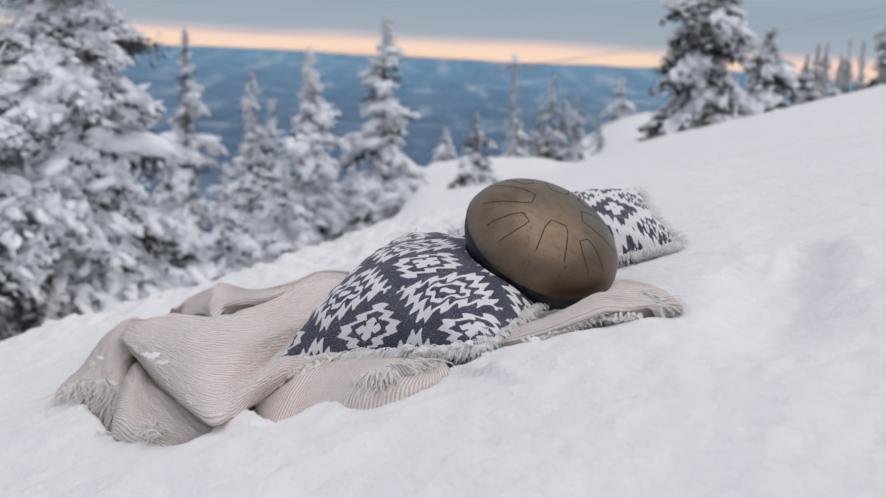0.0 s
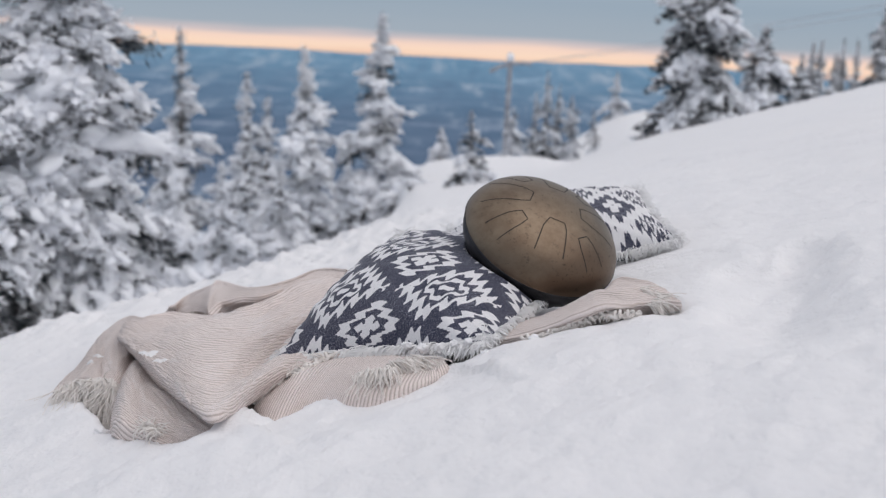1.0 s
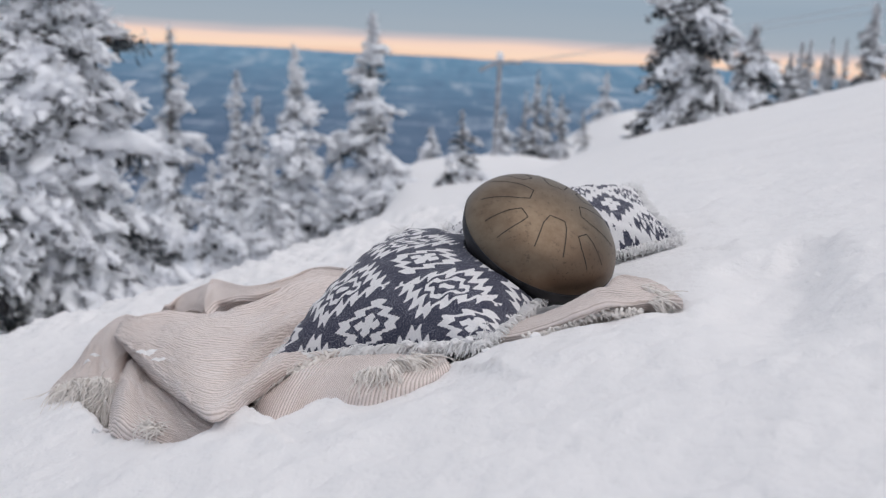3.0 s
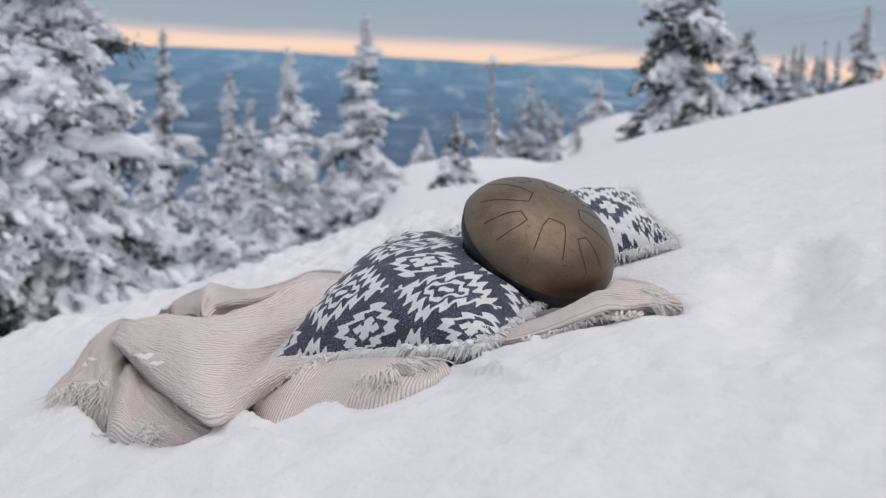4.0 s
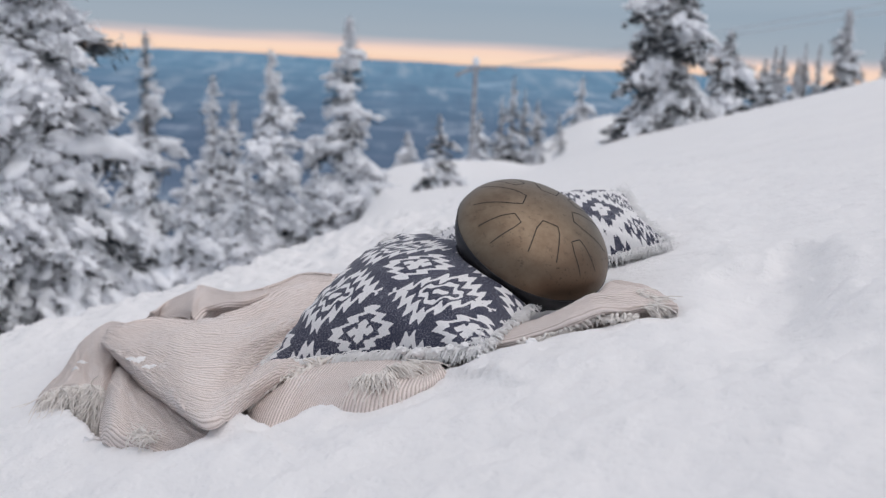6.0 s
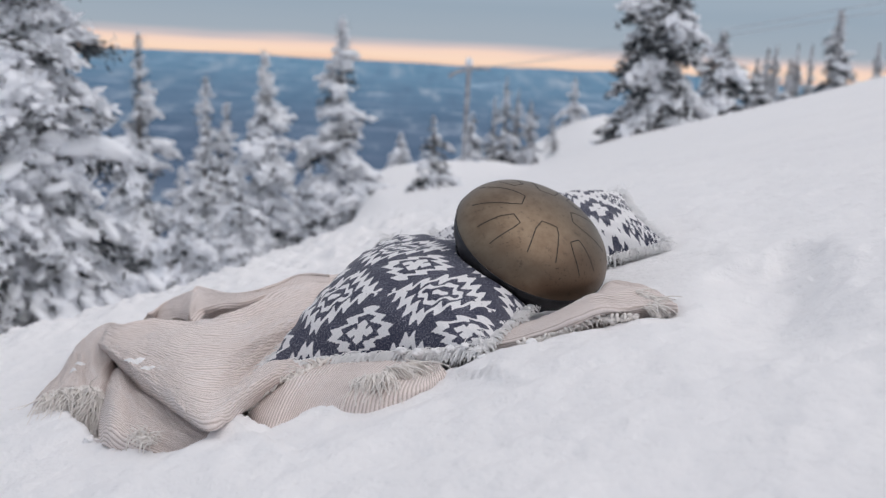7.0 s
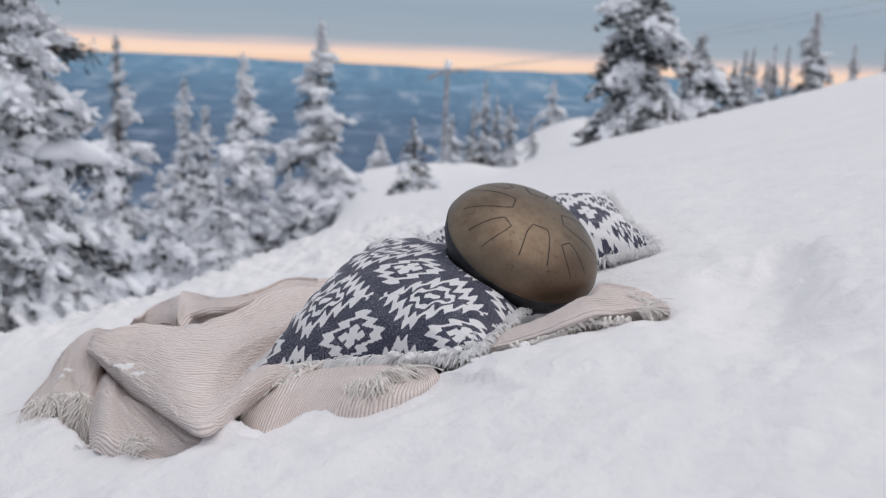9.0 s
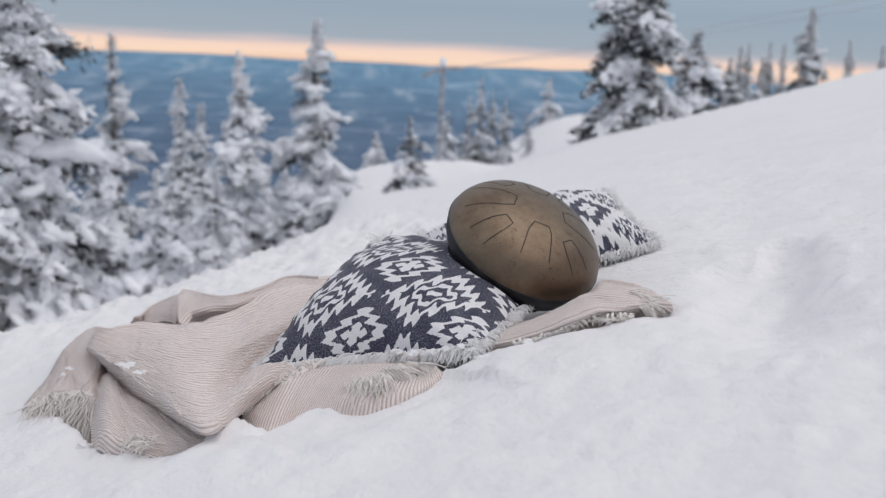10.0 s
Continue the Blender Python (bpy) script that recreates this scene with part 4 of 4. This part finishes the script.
        # a long smooth pad of snow on the bough
        if loaded and r.rand() < shelf:
            line = np.array(path)
            wide_ = fans * blob * r.uniform(0.38, 0.64) * (1.55 if fluff > 2 and 0.4 < t < 0.85 and r.rand() < 0.5 else 1) * np.minimum(1, 0.45 + reach_) * r.uniform(0.75, 1.2, steps + 1)
            wide_[0] *= 0.4
            wide_[-1] *= 0.6
            high_ = wide_ * r.uniform(0.42, 0.65)
            ring = line[:, None] + side * (np.cos(round_)[None, :, None] * wide_[:, None, None]) + np.array([0, 0, 1.0]) * (np.sin(round_)[None] * high_[:, None] + 0.55 * high_[:, None])[..., None]
            ring = ring + r.normal(0, 0.10, ring.shape) * wide_[:, None, None]
            ends = np.array([line[0], line[-1] + np.array([*(out * wide_[-1] * 0.8), 0.1 * wide_[-1]])])
            q = np.arange(steps)[:, None] * 8 + np.arange(8)[None]
            quads = np.stack([q, np.arange(steps)[:, None] * 8 + (np.arange(8)[None] + 1) % 8, (np.arange(steps)[:, None] + 1) * 8 + (np.arange(8)[None] + 1) % 8, q + 8], -1).reshape(-1, 4) + ns
            tip, last = (steps + 1) * 8, steps * 8
            caps = np.array([(tip + 1, last + a, last + (a + 1) % 8, last + (a + 1) % 8) for a in range(8)])[:, :3] + ns
            shelves.append(np.vstack([ring.reshape(-1, 3), ends]))
            shelf_faces.append((quads, caps))
            ns += tip + 2
        for k, p in enumerate(path):
            s, fan = reach_[k], fans[k]
            if not loaded or r.rand() < 0.08:
                continue
            # pads of snow along the bough and knots of it on the twigs
            sizes = [r.uniform(0.55, 0.95)] if r.rand() < (0.45 + 0.3 * s) else []
            sizes += list(r.uniform(0.12, 0.28, 4))
            knots = []
            for sz in sizes:
                if sz > 0.42:
                    knots += [(sz * r.uniform(0.3, 0.55), r.normal(0, 0.36 * sz, 3) * np.array([1, 1, 0.5])) for _ in range(9)]
                else:
                    knots.append((sz, np.zeros(3)))
            tilt = rise - 2 * droop * s
            for sz, shift in knots:
                sz = blob * fan * sz
                mid = p + shift * fan + side * r.normal(0, 0.45 if not shift.any() else 0.12) * fan
                lumps.append((*mid + np.array([*(out * r.normal(0, 0.25) * fan), sz * 0.35 + r.normal(0, 0.12) * fan]), sz, az, tilt))
    lumps = np.array(lumps)
    m = len(lumps)
    sc = lumps[:, 3:4] * r.uniform([0.9, 0.6, 0.4], [1.5, 1.0, 0.7], (m, 3))
    body = bv[None] * (1 + 0.2 * r.normal(0, 1, (m, len(bv), 1)) * np.array([1, 1, 0.6])) * sc[:, None]
    ang = lumps[:, 4] + r.normal(0, 0.6, m)
    c, n_ = np.cos(ang)[:, None], np.sin(ang)[:, None]
    body = np.stack([body[..., 0] * c - body[..., 1] * n_, body[..., 0] * n_ + body[..., 1] * c, body[..., 2] + body[..., 0] * lumps[:, 5:6]], -1) + lumps[:, None, :3]
    sv, sf = body.reshape(-1, 3), (bf[None] + (np.arange(m) * len(bv))[:, None, None]).reshape(-1, 3)
    tagged(piece("branchwork", np.vstack(wv), np.vstack(wf), BARK, root, "dark boughs under the snow"), kind="stuff")
    tagged(piece("rime", np.vstack(rv), np.vstack(rf), TREE_SNOW, root, "twigs white with rime", smooth=False), kind="stuff")
    tagged(piece("foliage", np.vstack(nv), np.vstack(nf), NEEDLES, root, "dark grey-green needles", smooth=False), kind="stuff")
    if shelves:
        tri = [sf, np.vstack([c for _, c in shelf_faces]) + len(sv)]
        sf = [np.vstack(tri), np.vstack([q for q, _ in shelf_faces]) + len(sv)]
        sv = np.vstack([sv, *shelves])
    tagged(piece("snow_load", sv, sf, TREE_SNOW, root, "thick white snow on the boughs"), kind="stuff")
    return tagged(root, label, "tree", "firs on the slope")


BIG = "large fir tree bent under thick snow beside the slope"
MID = "tall narrow fir tree plastered with snow"
SMALL = "small distant snow-covered fir"
fir(-3.79, 11.54, 1.15, 1.5, 1, 280, BIG, 1, (-0.01, 0), 0.13, 0.74, 0.03, 0.6, 14, 2.4)
fir(-4.30, 10.30, 0.75, 1.0, 2, 170, BIG, 1, (0, 0), 0.48, 0.7, 0.03, 0.8, 8, 2.4)
fir(-5.59, 25.39, 0.30, 1.45, 3, 120, MID, 1, (-0.02, 0), 0.30, 1.15, 0.03, 1.0, 7, 1.6)
fir(-5.04, 30.29, -0.67, 1.35, 4, 100, MID, 1, (-0.01, 0), 0.12, 1.25, 0.03, 0.95)
fir(-4.62, 30.70, -1.29, 1.2, 5, 90, MID, 1, (0, 0), 0.12, 1.25, 0.03, 0.95)
fir(-2.90, 25.34, 0.02, 1.35, 6, 120, MID, 1, (-0.03, 0), 0.14, 1.25, 0.03, 0.9, 7, 1.6)
fir(-1.55, 28.53, 0.92, 1.45, 7, 130, MID, 1, (-0.01, 0), 0.14, 1.25, 0.03, 0.9, 7, 1.6)
fir(-0.56, 24.0, -2.56, 0.75, 51, 80, "low snow-buried fir between taller trees", 1, (0, 0), 0.1, 1.1)
fir(-0.95, 26.0, -2.75, 0.8, 52, 80, "low snow-buried fir between taller trees", 1, (0, 0), 0.1, 1.1)
fir(-3.76, 19.95, -1.97, 0.8, 8, 80, "low snow-buried fir between taller trees", 1, (0, 0), 0.1, 1.1)
fir(-3.02, 21.92, -2.27, 0.8, 9, 80, "low snow-buried fir between taller trees", 1, (0, 0), 0.1, 1.1)
fir(-1.84, 22.95, -2.2, 0.8, 10, 80, "low snow-buried fir between taller trees", 1, (0, 0), 0.1, 1.1)
fir(-0.11, 50.16, -3.11, 0.75, 11, 50, SMALL, 0)
fir(0.44, 17.10, -0.79, 0.42, 12, 46, "thin small fir with bare dark twigs in the snow", 0, (-0.05, 0), 0.5, 0.8)
fir(4.08, 70.46, -2.95, 1.1, 13, 70, SMALL, 0)
fir(5.07, 66.59, -1.88, 0.9, 14, 70, SMALL, 0, (0, 0), 0.4)
fir(5.53, 64.77, -0.60, 1.0, 15, 80, SMALL, 0, (0, 0), 0.35)
fir(6.28, 65.67, -1.32, 0.8, 16, 70, SMALL, 0, (0, 0), 0.35)
fir(6.79, 63.54, -1.90, 1.0, 17, 70, SMALL, 0, (0, 0), 0.35)
fir(6.52, 50.35, -2.00, 0.45, 18, 50, SMALL, 0, (-0.12, 0), 0.4)
fir(12.96, 90.09, -0.74, 1.2, 19, 60, SMALL, 0)
fir(4.36, 20.63, 2.17, 0.86, 20, 250, "big dark fir with patchy snow at the slope's crest", 1, (0, 0), 0.64, 1.0, 0.06, 0.45, 5, 1.5, 0.65)
fir(6.47, 24.47, 0.88, 0.85, 21, 130, "dark fir with patchy snow at the slope's crest", 1, (0, 0), 0.58, 0.95, 0.03, 0.6, 5, 1.5, 0.6)
for k, (fx, fy, ft, fr_) in enumerate([(18.10, 60.98, 0.96, 0.7), (23.31, 76.34, 1.95, 0.75), (23.88, 76.37, 2.09, 0.7), (26.44, 81.32, 1.4, 0.8), (26.97, 81.49, 2.45, 0.6),
                                       (27.93, 81.49, 2.42, 0.6), (22.38, 61.42, 3.66, 1.1), (28.53, 71.37, 2.49, 0.7), (30.56, 71.33, 2.26, 0.7)]):
    fir(fx, fy, ft, fr_ * 1.7, 30 + k, 190, SMALL, 0, (0, 0), 0.4, 1.0, 0.40, 0.8)

# ---------------------------------------------------------------- the lift line


def tube(points, radius, sides=10):
    pts = [Vector(p) for p in points]
    vs, fs = [], []
    for i, p in enumerate(pts):
        d = (pts[min(i + 1, len(pts) - 1)] - pts[max(i - 1, 0)]).normalized()
        a = d.orthogonal().normalized()
        b = d.cross(a)
        rad = radius[i] if isinstance(radius, (list, tuple)) else radius
        vs += [tuple(p + rad * (math.cos(2 * math.pi * k / sides) * a + math.sin(2 * math.pi * k / sides) * b)) for k in range(sides)]
    for i in range(len(pts) - 1):
        fs += [(i * sides + k, i * sides + (k + 1) % sides, (i + 1) * sides + (k + 1) % sides, (i + 1) * sides + k) for k in range(sides)]
    return np.array(vs), np.array(fs)


TOWER = (4.52, 86.16)
tz = float(slope(*TOWER)) - 0.3
tower = new("lift_tower")
tower.location = (*TOWER, tz)
th = 0.0 - tz
v, f = tube([(0, 0, 0), (0, 0, th * 0.5), (0.02, 0, th - 0.1)], [0.22, 0.19, 0.17])
piece("mast", v, f, STEEL, tower)
v, f = tube([(-1.4, 0.3, th - 1.15), (-0.7, 0.15, th - 0.75), (0.0, 0, th - 0.55), (0.9, -0.2, th - 0.42), (1.5, -0.3, th - 0.45)], 0.14)
piece("crossarm", v, f, STEEL, tower)
bv, bf = ICO[1]
piece("snow_cap", bv * np.array([0.30, 0.28, 0.38]) * (1 + 0.12 * np.random.RandomState(5).normal(0, 1, (len(bv), 1))) + np.array([0.02, 0, th - 0.1]), bf, TREE_SNOW, tower, "cap of snow")
tagged(tower, "rime-coated lift tower mast with a short crossarm", "lift tower")
for off in (0.0, 1.0):
    a, b = Vector((4.52 + 1.4 * off, 86.16, -0.6 + 0.2 * off)), Vector((15.2 + 0.9 * off, 33.6, 2.66 - 0.12 * off))
    line = [a.lerp(b, k / 24) - Vector((0, 0, 0.12 * 4 * (k / 24) * (1 - k / 24))) for k in range(25)]
    v, f = tube(line, 0.017, 6)
    tagged(piece("lift_cable", v, f, CABLE), "frosted steel lift cable against the grey sky", "cable", "lift cables")

# ---------------------------------------------------------------- clods and crumbs of snow


def clod(cx, cy, size, seed, lift=-0.25, flat=0.7):
    r = np.random.RandomState(seed)
    b = bmesh.new()
    bmesh.ops.create_icosphere(b, subdivisions=4, radius=1.0)
    off = Vector(r.uniform(-9, 9, 3))
    for q in b.verts:
        n = q.co.normalized()
        d = 1 + 0.45 * noise.noise(n * 1.1 + off) + 0.20 * noise.noise(n * 2.6 + off) + 0.07 * noise.noise(n * 7.5 + off) + 0.05 * noise.noise(n * 19 + off)
        q.co = Vector((n.x * d * size, n.y * d * size * 0.9, n.z * d * size * flat))
    me = bpy.data.meshes.new("snow_clod")
    b.to_mesh(me)
    b.free()
    me.polygons.foreach_set("use_smooth", np.ones(len(me.polygons), bool))
    me.materials.append(SNOW)
    ob = new("snow_clod", me)
    z = float(snow_height(np.array([cx]), np.array([cy]))[0])
    ob.location = (cx, cy, z + size * flat * lift)
    ob.rotation_euler = (0, 0, r.uniform(0, 6))
    return tagged(ob, "rounded clod of loose white snow by the blanket", "snow clod", "snow clods round the blanket")


CLODS = [(0.113, 1.771, 0.010), (0.128, 1.730, 0.012), (0.145, 1.709, 0.009), (-0.253, 1.697, 0.010), (0.073, 1.722, 0.008), (-0.339, 1.622, 0.010), (-0.527, 1.791, 0.012)]
for k, (cx, cy, size) in enumerate(CLODS):
    clod(cx, cy, size, 100 + k)

r5 = random.Random(5)
for k in range(5):
    f = 0.66 + 0.07 * k + r5.uniform(-0.012, 0.012)
    size = r5.uniform(0.006, 0.010)
    frozen = clod(0, 0, size, 400 + k, 0.0, 0.75)
    frozen.name = "snow_patch"
    frozen.location = (-0.283 + 0.356 * f, 1.99 - 0.237 * f - 0.010 + r5.uniform(-0.006, 0.006), -0.548 + 0.108 * f + 0.008 + r5.uniform(-0.004, 0.004))
    tagged(frozen, "lump of snow frozen into the cushion's fringe", "snow patch", "snow lumps in the fringe")


def snow_dust(cx, cy, wide, deep, turn, seed):
    """A thin crust of snow that follows the cloth under it."""
    r = np.random.RandomState(seed)
    rho, ang = np.meshgrid(np.linspace(0.02, 1, 9), np.linspace(0, 2 * math.pi, 40, endpoint=False), indexing="ij")
    ragged = 1 + 0.22 * np.sin(3 * ang + r.uniform(0, 6)) + 0.16 * np.sin(5 * ang + r.uniform(0, 6)) + 0.12 * np.sin(11 * ang + r.uniform(0, 6))
    u, v = rho * ragged * wide * np.cos(ang), rho * ragged * deep * np.sin(ang)
    x, y = cx + u * math.cos(turn) - v * math.sin(turn), cy + u * math.sin(turn) + v * math.cos(turn)
    z = blanket_height(x, y) + 0.006 * (1 - rho ** 2) + 0.0006 + r.normal(0, 0.0005, rho.shape)
    faces = [(k * 40 + a, (k + 1) * 40 + a, (k + 1) * 40 + (a + 1) % 40, k * 40 + (a + 1) % 40) for k in range(8) for a in range(40)]
    ob = piece("snow_patch", np.stack([x, y, z], -1).reshape(-1, 3), np.array(faces), SNOW)
    return tagged(ob, "thin patch of snow frozen onto the blanket", "snow patch", "snow patches on the blanket")


for k, (cx, cy, wide, deep, turn) in enumerate([(-0.523, 2.078, 0.024, 0.015, -0.9),
                                                (-0.483, 1.994, 0.012, 0.008, 0.3),
                                                (-0.674, 2.282, 0.01, 0.007, 0.5),
                                                (-0.665, 2.202, 0.007, 0.005, 1)]):
    snow_dust(cx, cy, wide, deep, turn, 500 + k)
